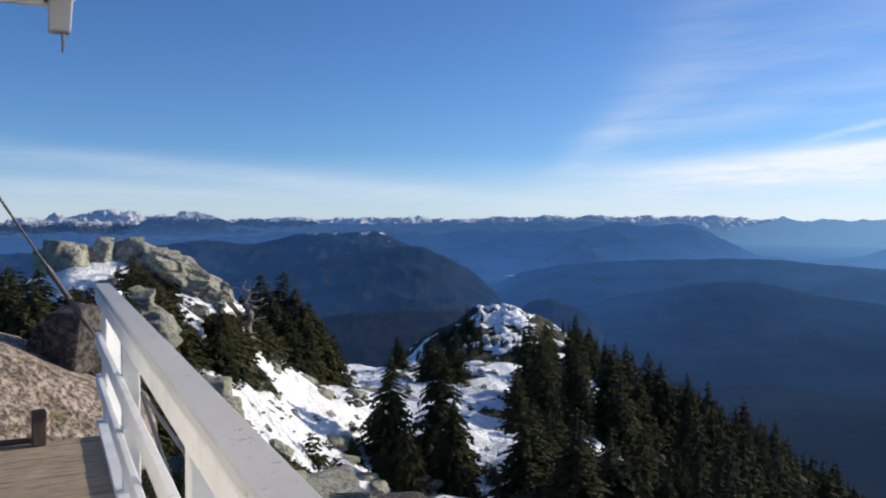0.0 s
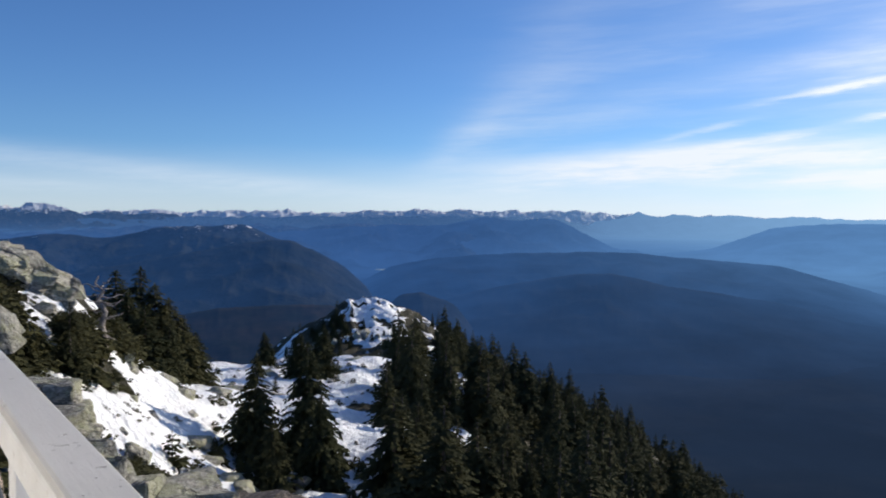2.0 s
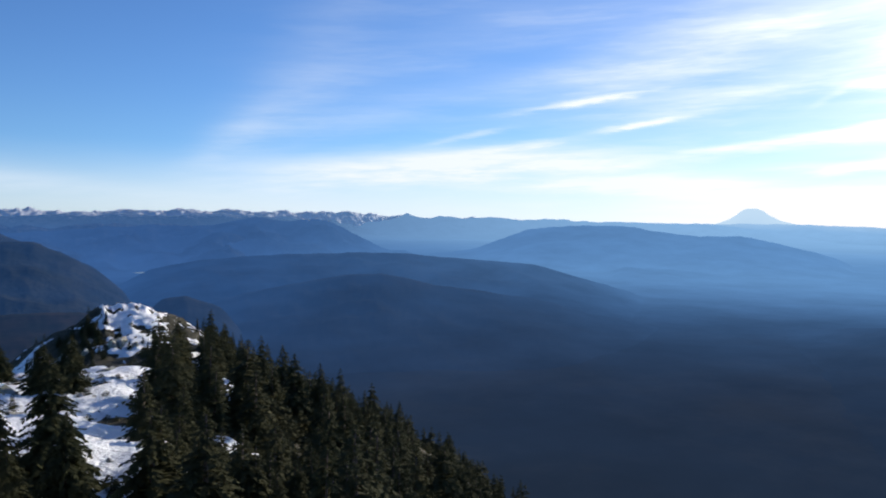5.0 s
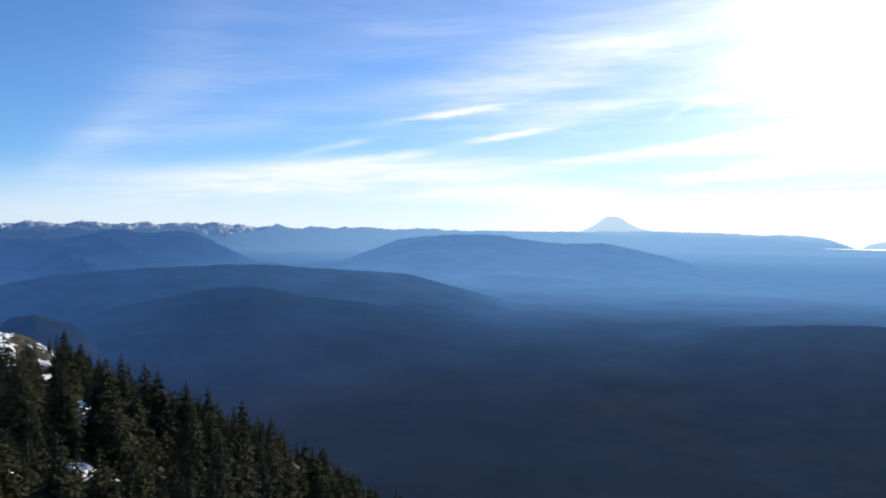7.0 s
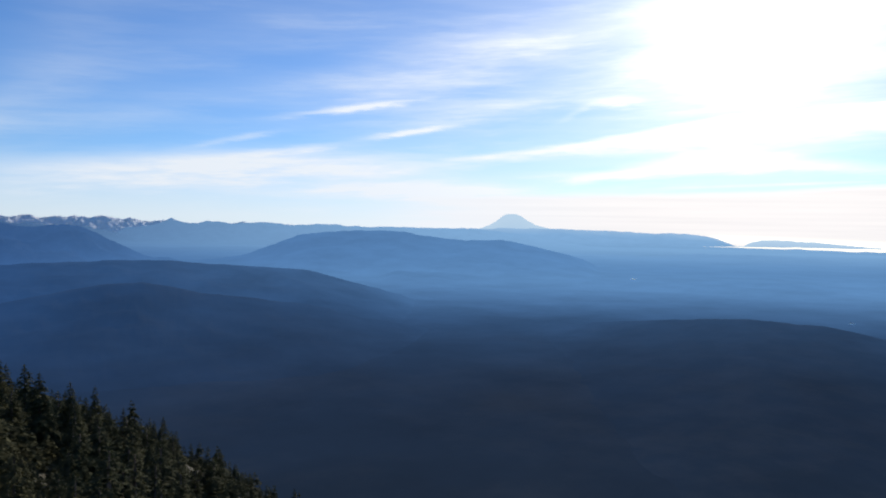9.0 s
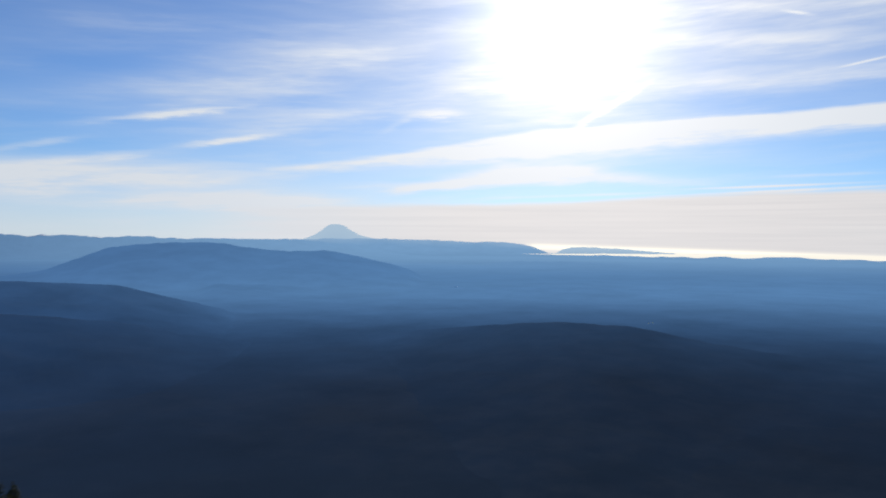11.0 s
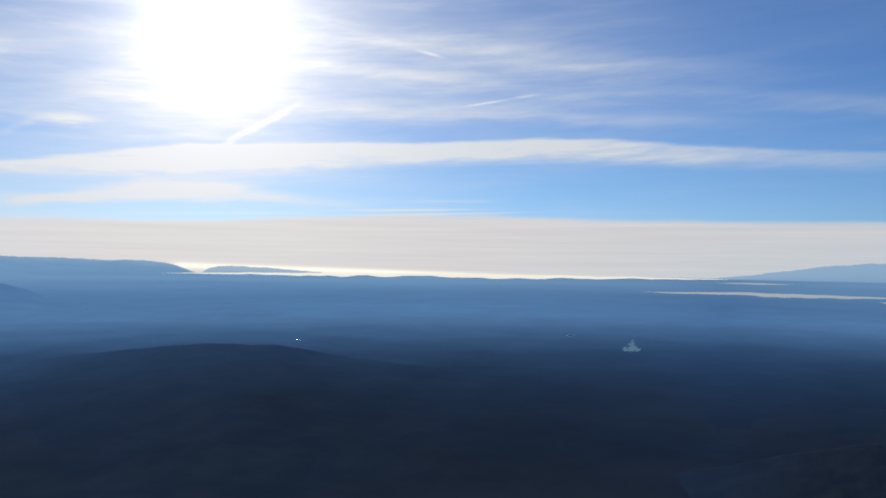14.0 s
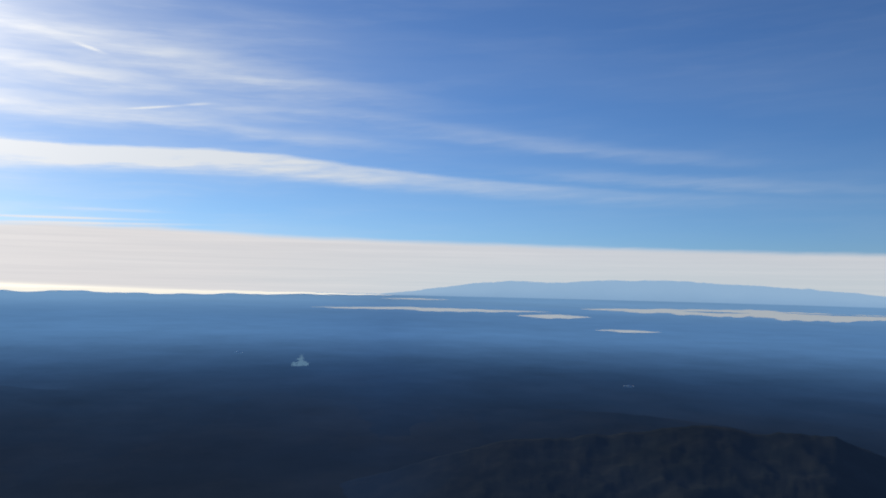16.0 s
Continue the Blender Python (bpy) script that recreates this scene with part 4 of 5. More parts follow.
stub = tagged(part("post_stub", plank((0.09, 0.09, 0.24), (0, 0, 0.12), 0.008), M_DARKWOOD, None), "short dark brown wooden post stub on the deck edge", "post")
stub.matrix_world = CATWALK @ pose(-0.05, 6.02, 0.0, 0, 0, 4)
pipe = tagged(part("edge_pipe", tube([(-1.9, 6.05, 0.03), (-1.2, 6.06, 0.035), (-0.6, 6.05, 0.03), (-0.10, 6.05, 0.03)], [0.022] * 4), M_DARKWOOD, None),
              "dark round bar lying along the deck edge", "bar")
pipe.matrix_world = CATWALK

cable = thing("guy_cable", "grey steel guy cable with a turnbuckle at its foot", "cable")
foot, top = Vector((-2.50, 5.60, 0.72)), Vector((-2.72, 3.60, 2.66))
part("wire", tube([foot.lerp(top, 0.29), top], [0.008, 0.008]), M_STEEL, cable)
part("turnbuckle", tube([foot, foot.lerp(top, 0.03), foot.lerp(top, 0.05), foot.lerp(top, 0.26), foot.lerp(top, 0.28), foot.lerp(top, 0.30)],
                        [0.010, 0.010, 0.019, 0.019, 0.010, 0.010]), M_STEEL, cable)

# ---- cabin eave over the catwalk ----
cabin = thing("lookout_cabin", "white-painted wooden lookout cabin with overhanging eave", "cabin", at=CATWALK)
part("wall", plank((0.10, 6.0, 2.69), (-0.80, 0.85, 1.320), 0.01), M_PAINT, cabin)
part("wall", plank((3.2, 0.10, 2.69), (-2.46, 3.80, 1.320), 0.01), M_PAINT, cabin)
part("wall", plank((3.2, 0.10, 2.69), (-2.46, -2.10, 1.320), 0.01), M_PAINT, cabin)
part("wall", plank((0.10, 6.0, 2.69), (-4.12, 0.85, 1.320), 0.01), M_PAINT, cabin)
part("floor", plank((3.3, 5.9, 0.10), (-2.46, 0.85, -0.08), 0.01), M_DARKWOOD, cabin)
for px, py in ((-0.85, -2.0), (-0.85, 3.7), (-4.0, -2.0), (-4.0, 3.7)):
    part("footing", plank((0.22, 0.22, 3.4), (px, py, -1.83), 0.01), M_DARKWOOD, cabin)
part("eave", plank((3.9, 7.6, 0.05), (-1.79, 0.72, 2.705), 0.01), M_PAINT, cabin)
part("fascia", plank((3.7, 0.04, 0.08), (-1.81, 4.52, 2.685), 0.006), M_PAINT, cabin)
bm = plank((0.122, 0.09, 0.26), (0.092, 4.50, 2.645), 0.006)
for v in bm.verts:  # sawn narrower towards its foot
    v.co.x -= max(0.0, v.co.x - 0.092) * 0.32 * min(1.0, max(0.0, (2.75 - v.co.z) / 0.22))
# the top board's grey paint here imitates the tail's shaded side
tail = part("rafter_tail", bm, M_CAP, cabin, "rafter tail, grey paint standing in for shade")
part("hook", tube([(0.098, 4.50, 2.53), (0.098, 4.50, 2.50), (0.101, 4.50, 2.46), (0.096, 4.50, 2.415)], [0.008, 0.009, 0.009, 0.006]), M_STEEL, tail, "dark steel hook")
part("bolt", tube([(0.022, 4.50, 2.66), (0.022, 4.50, 2.69)], [0.010, 0.010]), M_STEEL, tail)

brace = thing("brace_cable", "thin grey steel brace cables crossing under the railing", "cable", at=CATWALK)
part("wire", tube([(0.47, 4.60, 0.60), (0.52, 2.40, 0.62), (0.60, 0.6, 0.40)], [0.009, 0.009, 0.009]), M_STEEL, brace)
part("wire", tube([(0.47, 4.60, 0.60), (0.50, 2.50, 0.18), (0.54, 1.2, -0.1)], [0.011, 0.011, 0.011]), M_STEEL, brace)


# ---- boulders ----
def boulder_mesh(seed, cuts=13, sub=4):
    """A dome worn smooth, flattened by a few planes."""
    bm = bmesh.new()
    bmesh.ops.create_icosphere(bm, subdivisions=sub, radius=1.0)
    r = random.Random(seed)
    planes = []
    for _ in range(cuts):
        d = Vector((r.gauss(0, 1), r.gauss(0, 1), r.gauss(0, 0.8))).normalized()
        planes.append((d, r.uniform(0.34, 0.74)))
    for v in bm.verts:
        p = v.co.copy()
        for d, c in planes:
            over = p.dot(d) - c
            if over > 0:
                p -= d * over * 0.98
        n = p.normalized()
        p += n * (0.035 * noise.fractal(p * 2.6 + Vector((seed * 3.1, 0, 0)), 0.8, 2.1, 6) + 0.02 * noise.noise(p * 13.0))
        v.co = p
    return finish_rock(bm)


def split_block(seed, corners=15):
    """An angular frost-split block: a hull with worn edges and rough faces."""
    r = random.Random(seed)
    bm = bmesh.new()
    for _ in range(corners):
        d = Vector((r.uniform(-1, 1), r.uniform(-1, 1), r.uniform(-1, 1)))
        d /= max(abs(d.x), abs(d.y), abs(d.z)) ** 0.75 * d.length ** 0.25
        bm.verts.new(d * r.uniform(0.72, 1.0))
    hull = bmesh.ops.convex_hull(bm, input=bm.verts[:])
    bmesh.ops.delete(bm, geom=list({v for v in hull["geom_interior"] + hull["geom_unused"] if isinstance(v, bmesh.types.BMVert)}), context="VERTS")
    bmesh.ops.dissolve_limit(bm, angle_limit=radians(9), verts=bm.verts[:], edges=bm.edges[:])
    bmesh.ops.bevel(bm, geom=bm.edges[:], offset=0.035, segments=2, affect="EDGES")
    bmesh.ops.triangulate(bm, faces=bm.faces[:])
    for _ in range(3):
        long_edges = [e for e in bm.edges if e.calc_length() > 0.22]
        if long_edges:
            bmesh.ops.subdivide_edges(bm, edges=long_edges, cuts=1)
            bmesh.ops.triangulate(bm, faces=[f for f in bm.faces if len(f.verts) > 3])
    for v in bm.verts:
        p = v.co.copy()
        v.co = p + p.normalized() * (0.05 * noise.fractal(p * 2.2 + Vector((seed * 3.1, 0, 0)), 0.9, 2.1, 5) + 0.012 * noise.noise(p * 15.0))
    return finish_rock(bm)


def finish_rock(bm):
    me = bpy.data.meshes.new("boulder")
    bm.to_mesh(me)
    bm.free()
    me.materials.append(M_GRANITE)
    me.polygons.foreach_set("use_smooth", [False] * len(me.polygons))
    return me


ROCKS = [split_block(s) for s in range(31, 38)]
# dark rock: its own colour below the catwalk, painted shade beside the slab
DARK_OR_SHADE_ROCKS = [me.copy() for me in ROCKS[:4]]
for me in DARK_OR_SHADE_ROCKS:
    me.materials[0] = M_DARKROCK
rng = random.Random(11)


def boulder(x, y, size, flat=0.7, sink=0.3, kind=None, up=0.0, label="grey granite boulder with pale green lichen", turn=None, tilt=12, dip=0.0):
    ob = new("boulder", ROCKS[rng.randrange(7) if kind is None else kind])
    z = float(height(x, y))
    ob.matrix_world = pose(x, y, z + size * flat * (1 - sink) * 0.7 + up, rng.uniform(-tilt, tilt), dip + rng.uniform(-tilt, tilt), rng.uniform(0, 360) if turn is None else turn) @ \
        Matrix.Diagonal((size * rng.uniform(0.85, 1.2), size * rng.uniform(0.8, 1.1), size * flat, 1))
    return tagged(ob, label, "boulder", "summit boulders")


def polar(a, d):
    return d * math.sin(radians(a)), d * math.cos(radians(a))


# big brown slab at the end of the catwalk
slab = new("boulder", boulder_mesh(21, 5, 5))
slab.data.materials.clear()
slab.data.materials.append(M_BROWN)
slab.matrix_world = pose(-6.9, 9.4, -1.18, 4, 27, 20) @ Matrix.Diagonal((3.5, 3.0, 2.5, 1))
tagged(slab, "large speckled brown granite dome beside the deck", "boulder")

# jumbled pile on the crest west of the dead tree: heading, distance, size, slope to its middle, squareness
PILE = [(-26.8, 24.3, 0.5, -3.0, 1.0), (-26.1, 24, 0.52, -2.5, 1.05), (-25.4, 24, 0.5, -2.75, 1.0), (-24.5, 24.6, 0.42, -2.85, 0.95), (-23.45, 24.6, 0.30, -2.35, 1.9), (-22.7, 25.2, 0.45, -2.45, 1.0), (-22.1, 25, 0.42, -2.6, 1.0),
        (-23.9, 25, 0.4, -3.1, 0.9), (-21.5, 25, 0.5, -2.15, 0.8), (-20.8, 25, 0.5, -2.15, 0.5), (-20.1, 25, 0.5, -2.5, 0.5), (-19.4, 25, 0.55, -2.75, 0.45), (-18.7, 24.8, 0.55, -3.05, 0.45), (-18.0, 24.8, 0.55, -3.4, 0.45), (-17.4, 25, 0.55, -3.85, 0.45), (-16.8, 25, 0.55, -4.3, 0.5),
        (-16.2, 25.2, 0.5, -4.8, 0.5), (-15.7, 25, 0.4, -5.35, 0.6), (-19.7, 24.2, 0.5, -3.3, 0.45), (-19.0, 24.2, 0.5, -3.95, 0.45), (-18.3, 24.2, 0.5, -4.4, 0.4), (-17.6, 24.2, 0.55, -4.7, 0.45), (-17.0, 24.2, 0.5, -5.1, 0.5), (-16.4, 24.2, 0.5, -5.35, 0.5),
        (-18.1, 24, 0.35, -5.3, 0.6), (-17.2, 24, 0.4, -5.7, 0.5), (-22.2, 18.8, 0.55, -5.6, 0.6), (-21.5, 18.6, 0.6, -5.9, 0.6), (-20.9, 18.4, 0.6, -6.5, 0.6), (-20.3, 18.2, 0.55, -7.4, 0.7), (-20.0, 18.0, 0.5, -8.2, 0.8)]
for a, d, size, slope, flat in PILE:
    px, py = polar(a, d)
    boulder(px, py, size, flat, 1.0, up=EYE_Z + d * math.tan(radians(slope)) - float(height(px, py)), tilt=14, dip=18 if -21 < a < -15 and d > 20 else 0, turn=rng.uniform(-30, 30))
for i in range(34):  # broken smaller blocks lodged among them
    a, d = rng.uniform(-20.6, -15.8), rng.uniform(24.0, 25.2)
    px, py = polar(a, d)
    slope = float(np.interp(a, [-20.6, -19.5, -17.5, -15.8], [-2.6, -3.2, -4.4, -5.6])) - abs(rng.gauss(0, 0.45))
    boulder(px, py, rng.uniform(0.16, 0.34), rng.uniform(0.5, 0.9), 1.0, up=EYE_Z + d * math.tan(radians(slope)) - float(height(px, py)), tilt=35, label="broken granite block wedged in the boulder pile")
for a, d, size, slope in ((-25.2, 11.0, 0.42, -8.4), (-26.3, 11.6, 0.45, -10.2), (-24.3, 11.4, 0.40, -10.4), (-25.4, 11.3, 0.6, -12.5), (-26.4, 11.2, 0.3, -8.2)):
    px, py = polar(a, d)  # steep blocks beyond the slab, shade of their near faces painted by darker rock
    rock = boulder(px, py, size, 1.35, 1.0, up=EYE_Z + d * math.tan(radians(slope)) - float(height(px, py)), label="steep granite block beside the slab, dark rock standing in for shade", tilt=10)
    rock.data = DARK_OR_SHADE_ROCKS[rng.randrange(4)]
# light rocks between the railing and the snow
BAND = [(-16.8, 14.6, 1.1, -3.3), (-15.4, 14.4, 1.1, -3.6), (-14.0, 14.2, 1.1, -3.9), (-12.6, 14.0, 1.1, -4.1),
        (-11.0, 14.8, 1.2, -3.9), (-9.8, 14.0, 1.2, -3.8), (-8.6, 13.6, 1.1, -3.85), (-7.2, 13.8, 1.0, -4.0), (-5.8, 14.0, 1.1, -4.1), (-4.4, 13.6, 1.4, -4.05), (-2.4, 13.6, 1.3, -4.3),
        (-0.6, 14.0, 1.2, -4.7), (1.0, 14.2, 1.1, -5.0), (-9.6, 16.6, 0.7, -4.7), (-7.6, 16.2, 0.7, -4.8), (-6.2, 15.8, 0.6, -4.9), (2.6, 14.6, 1.1, -5.3)]
for a, d, size, z in ((-17.6, 14.6, 0.62, -1.75), (-16.9, 14.4, 0.6, -2.1), (-16.2, 14.2, 0.6, -2.35), (-15.3, 14.1, 0.62, -2.65), (-14.3, 13.9, 0.65, -2.95), (-13.3, 13.8, 0.65, -3.2), (-12.2, 13.7, 0.7, -3.45)):
    px, py = polar(a, d)
    boulder(px, py, size, 1.05, 1.0, up=z - float(height(px, py)), tilt=14, label="pale lichened granite block beside the railing")
for a, d, size, z in BAND:
    px, py = polar(a, d)
    rock = boulder(px, py, size, rng.uniform(0.5, 0.7), up=z - float(height(px, py)) - size * 0.3, tilt=16, dip=8)
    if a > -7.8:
        rock.data = DARK_OR_SHADE_ROCKS[rng.randrange(4)]
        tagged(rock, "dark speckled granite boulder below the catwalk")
for a, d, size in ((-9.0, 27, 0.6), (-6.5, 33, 0.7), (-4.8, 31, 0.6), (-8.2, 23, 0.6), (-7.2, 38, 0.9), (-5.6, 40, 0.8), (-2.5, 36, 0.6), (-3.0, 45, 0.9),
                   (-6.2, 21, 0.5), (-5.0, 20.5, 0.5), (-10.2, 30, 0.7), (1.5, 47, 0.9), (3.0, 52, 0.9), (-1.0, 55, 0.8)):
    boulder(*polar(a, d), size, 0.5, 0.5)
for i in range(18):  # broken blocks on the steep bank behind the railing
    a, d = rng.uniform(-17.5, -11.8), rng.uniform(14.6, 23.0)
    boulder(*polar(a, d), rng.uniform(0.2, 0.45), rng.uniform(0.5, 0.9), 0.35, label="lichened granite block on the steep bank", tilt=30)
for i in range(38):  # stones that stand out of the snow
    a, d = rng.uniform(-12.5, 2.5), rng.uniform(17.5, 48)
    boulder(*polar(a, d), rng.uniform(0.14, 0.42), rng.uniform(0.5, 0.9), 0.1, label="small granite stone standing out of the snow", tilt=30)
for i in range(16):  # broken rock faces on the knob
    a, d = rng.uniform(-1.8, 5.0), rng.uniform(111, 122)
    boulder(*polar(a, d), rng.uniform(0.4, 0.9), rng.uniform(0.7, 1.1), 0.6, label="dark rock outcrop on the snowy knob", tilt=30)
for i in range(6):  # blocks on the steep side above the snow
    a, d = rng.uniform(-13.0, -11), rng.uniform(24.5, 28)
    boulder(*polar(a, d), rng.uniform(0.2, 0.36), rng.uniform(0.45, 0.75), 0.55, label="granite block half sunk in the steep slope", tilt=28)
for i in range(16):  # loose blocks between the pile and the snow
    a, d = rng.uniform(-24, -7.5), rng.uniform(11, 34)
    if (a > -13 and d > 22) or (-22 < a < -11 and d > 14):
        continue
    boulder(*polar(a, d), rng.uniform(0.3, 0.85), rng.uniform(0.5, 0.8), 0.35, label="loose granite block among low heath", tilt=25)


# ---- trees ----
def conifer(seed, h, rad, levels, per, sprays, mat, lean=0.0, gap=0.0, base=0.06, fine=0.34):
    """A fir as a trunk and a crown of drooping fronds, each a fan of small needle sprays. Returns the tree's Empty."""
    r = np.random.RandomState(seed)
    V, F = [], []

    def kite(p, d, w, ln):
        side = np.cross(d, (0, 0, 1.0))
        side /= np.linalg.norm(side) + 1e-6
        side = side + np.array((0, 0, r.uniform(-0.7, 0.7)))
        i = len(V)
        V.extend((p, p + d * ln * 0.45 + side * w, p + d * ln + (0, 0, -0.12 * ln), p + d * ln * 0.5 - side * w))
        F.append((i, i + 1, i + 2, i + 3))

    for lv in range(levels):
        t = base + (1 - base) * (lv + r.uniform(-0.3, 0.3)) / levels
        t = min(max(t, base), 0.985)
        for b in range(per):
            if r.rand() < gap:
                continue
            a = 2 * math.pi * (b / per + r.rand() * 0.6) + lv * 2.4
            ln = rad * ((1 - t) ** 0.78 * r.uniform(0.62, 1.18) + 0.035)
            out = np.array((math.cos(a), math.sin(a), 0.0))
            z0, rise, sag = t * h, r.uniform(0.0, 0.3), r.uniform(0.25, 0.6)
            for u in np.linspace(0.22, 1.0, sprays):
                p = out * ln * u + (lean * t * t * h, 0, z0 + ln * (rise * u - sag * u * u))
                d = out + (0, 0, rise - 2 * sag * u)
                d /= np.linalg.norm(d)
                sl = ln * fine * (1.25 - 0.5 * u) + 0.004
                kite(p, d, sl * 0.34, sl)
                for s in (-1, 1):
                    c = np.cross(d, (0, 0, 1.0)) * s
                    dd = d * r.uniform(0.4, 0.9) + c * r.uniform(0.5, 1.0) + (0, 0, r.uniform(-0.45, 0.1))
                    kite(p, dd / np.linalg.norm(dd), sl * 0.32, sl * r.uniform(0.7, 1.15))
    for i in range(7):
        kite(np.array((lean * h, 0, h * (0.93 + 0.008 * i))), np.array((math.cos(i * 2.4) * 0.35, math.sin(i * 2.4) * 0.35, 0.9)), 0.025 * rad, h * 0.035)
    tree = thing("fir_tree", "dark green conical mountain fir on the rocky slope", "tree", "firs of the summit slope")
    crown = new("crown", mesh_from("crown", np.array(V).tolist(), F, [mat]))
    crown.parent = tree
    bm = tube([(0, 0, -0.5), (0, 0, 0.0), (lean * 0.16 * h, 0, h * 0.4), (lean * 0.9 * h, 0, h * 0.95)], [0.03 * h, 0.022 * h, 0.014 * h, 0.004 * h], 7)
    part("trunk", bm, M_BARK, tree)
    return tree


HERO = [conifer(s, 1.0, rd, 46, 9, 6, M_FIR[s % 2], ln, g, 0.03, 0.25) for s, rd, ln, g in ((1, 0.29, 0.0, 0.10), (2, 0.33, 0.03, 0.16), (3, 0.27, -0.02, 0.13), (4, 0.36, 0.04, 0.2))]
NEAR = [conifer(s, 1.0, rd, 34, 7, 4, M_FIR[s % 2], ln, g, 0.04, 0.34) for s, rd, ln, g in ((21, 0.20, 0.0, 0.1), (22, 0.24, 0.02, 0.2), (23, 0.18, 0.0, 0.15))]
MID = [conifer(s, 1.0, rd, 24, 7, 3, M_FIR[s % 2], ln, g, 0.04, 0.50) for s, rd, ln, g in ((11, 0.17, 0.0, 0.08), (12, 0.21, 0.02, 0.15), (13, 0.15, 0.0, 0.12), (14, 0.24, -0.03, 0.25), (15, 0.19, 0.02, 0.35))]
used_once = set()
distant = []  # place, height and breadth of firs too far off to tell apart


def under_crest(x, y, h):
    """Height kept below the wood's outline against the valley."""
    a, d = math.degrees(math.atan2(x, y)), math.hypot(x, y)
    tip = float(np.interp(a, [4, 7, 9, 10.7, 13.9, 16.5, 19.2, 22.3, 26.4, 32], [-6.2, -6.5, -6.8, -7.6, -8.8, -10.3, -11.5, -12.9, -15.4, -18])) + rng.uniform(-1.9, 0.5)
    return min(h, EYE_Z + d * math.tan(radians(tip)) - float(height(x, y)))


def hides_snow(x, y, h):
    """True where a fir would stand before the two snowy clearings in the wood."""
    a, d = math.degrees(math.atan2(x, y)), math.hypot(x, y)
    top = math.degrees(math.atan2(float(height(x, y)) + h - EYE_Z, d))
    return (1.3 < a < 4.8 and top > -16.3 and d < 60) or (3.0 < a < 6.3 and top > -9.4 and d < 118) or (10.3 < a < 11.9 and top > -12.9 and d < 62) or (8.1 < a < 9.4 and top > -10.8 and d < 116)


def plant(x, y, h, stock, wide=1.0, label=""):
    i = rng.randrange(len(stock))
    m = pose(x, y, float(height(x, y)) - 0.05, rng.uniform(-2, 2), rng.uniform(-2, 2), rng.uniform(0, 360)) @ Matrix.Diagonal((h * wide, h * wide, h, 1))
    src = stock[i]
    if src.name in used_once:
        ob = copy_thing(src, m)
        ob.matrix_basis = m
    else:
        ob = src
        ob.matrix_basis = m
        used_once.add(src.name)
    if label:
        tagged(ob, label)
    return ob


def bush_top(a, d):
    """Slope up to which growth may rise before the boulder pile and the snow nooks, lower behind them."""
    if d > 23.6:
        return float(np.interp(a, [-27, -22, -19, -17, -15.3], [-4.0, -4.2, -5.0, -6.2, -6.6]))
    if -19.0 < a < -17.0 and d < 21.6:
        return -7.6
    return float(np.interp(a, [-28, -26.6, -25.8, -23.2, -22.3, -21.5, -20.2, -19.5, -18, -16.2, -15], [-3.0, -3.2, -4.4, -4.3, -2.5, -2.4, -3.6, -4.7, -6.1, -5.9, -5.6]))


def below_pile(a, d, h):
    """Height kept under the outline of the boulder pile."""
    return min(h, EYE_Z + d * math.tan(radians(bush_top(a, d))) - float(height(*polar(a, d))))


# firs that stand out singly: heading, distance, height above its foot, breadth
# the two at distances 9.0 and 10.5 are added to darken the railing's opening
FIRS = [(-16.7, 31, 2.0, 1.5), (-18.2, 22.0, 2.0, 1.3), (-15.4, 33, 3.0, 1.2),
        (-17.6, 28, 1.6, 1.5), (-16.0, 27.5, 1.2, 1.5), (-4.0, 24.5, 3.7, 0.85), (-0.2, 24.5, 4.2, 0.92), (0.7, 22.5, 2.9, 0.9), (-2.6, 21.5, 2.0, 1.0), (-3.2, 50, 2.2, 1.0), (-1.0, 45, 2.7, 1.0), (0.8, 44, 3.2, 1.0), (-20.6, 9.0, 2.3, 1.3), (-18.4, 10.5, 1.9, 1.2),
        (-27.8, 12.5, 2.4, 1.2), (-26.9, 13.2, 2.6, 1.2), (-24.0, 12.8, 2.2, 1.2), (-23.0, 13.4, 2.4, 1.2), (-26.0, 14.0, 2.6, 1.2), (-29.5, 17, 3.4, 1.0), (-28.0, 16, 3.0, 1.1), (-26.8, 17.5, 3.4, 1.0), (-25.6, 16.5, 2.9, 1.1), (-24.4, 17.5, 3.0, 1.1), (-23.2, 16.0, 2.6, 1.2), (-22.2, 18, 2.8, 1.1), (-30, 20, 3.2, 1.0), (-21.0, 19.0, 2.4, 1.2), (-28.6, 19.5, 3.0, 1.0),
        (-15.2, 37, 2.4, 1.5), (-6.6, 23.0, 1.0, 1.1), (-4.9, 21.4, 0.9, 1.4)]
for a, d, h, wide in FIRS:
    if a < -15.1:
        h = below_pile(a, d, h)
        if h < 0.6:
            continue
    plant(*polar(a, d), h, HERO, wide * 1.15, "dark green mountain fir rising from snow and rock")
# the dense clump beside the dead tree: heading, distance, slope up to its tip
for a, d, tip in ((-13.1, 38.5, -3.9), (-11.7, 37.5, -3.75), (-10.7, 37, -4.9), (-9.7, 37.5, -5.9), (-8.8, 38, -7.2), (-12.3, 36.0, -5.2), (-14.6, 38.5, -5.4), (-11.2, 35, -6.4), (-10.0, 35.5, -7.4), (-7.9, 38.5, -8.3)):
    px, py = polar(a, d)
    plant(px, py, EYE_Z + d * math.tan(radians(tip)) - float(height(px, py)), HERO, rng.uniform(1.15, 1.45), "broad dark fir crowded beside the dead tree")
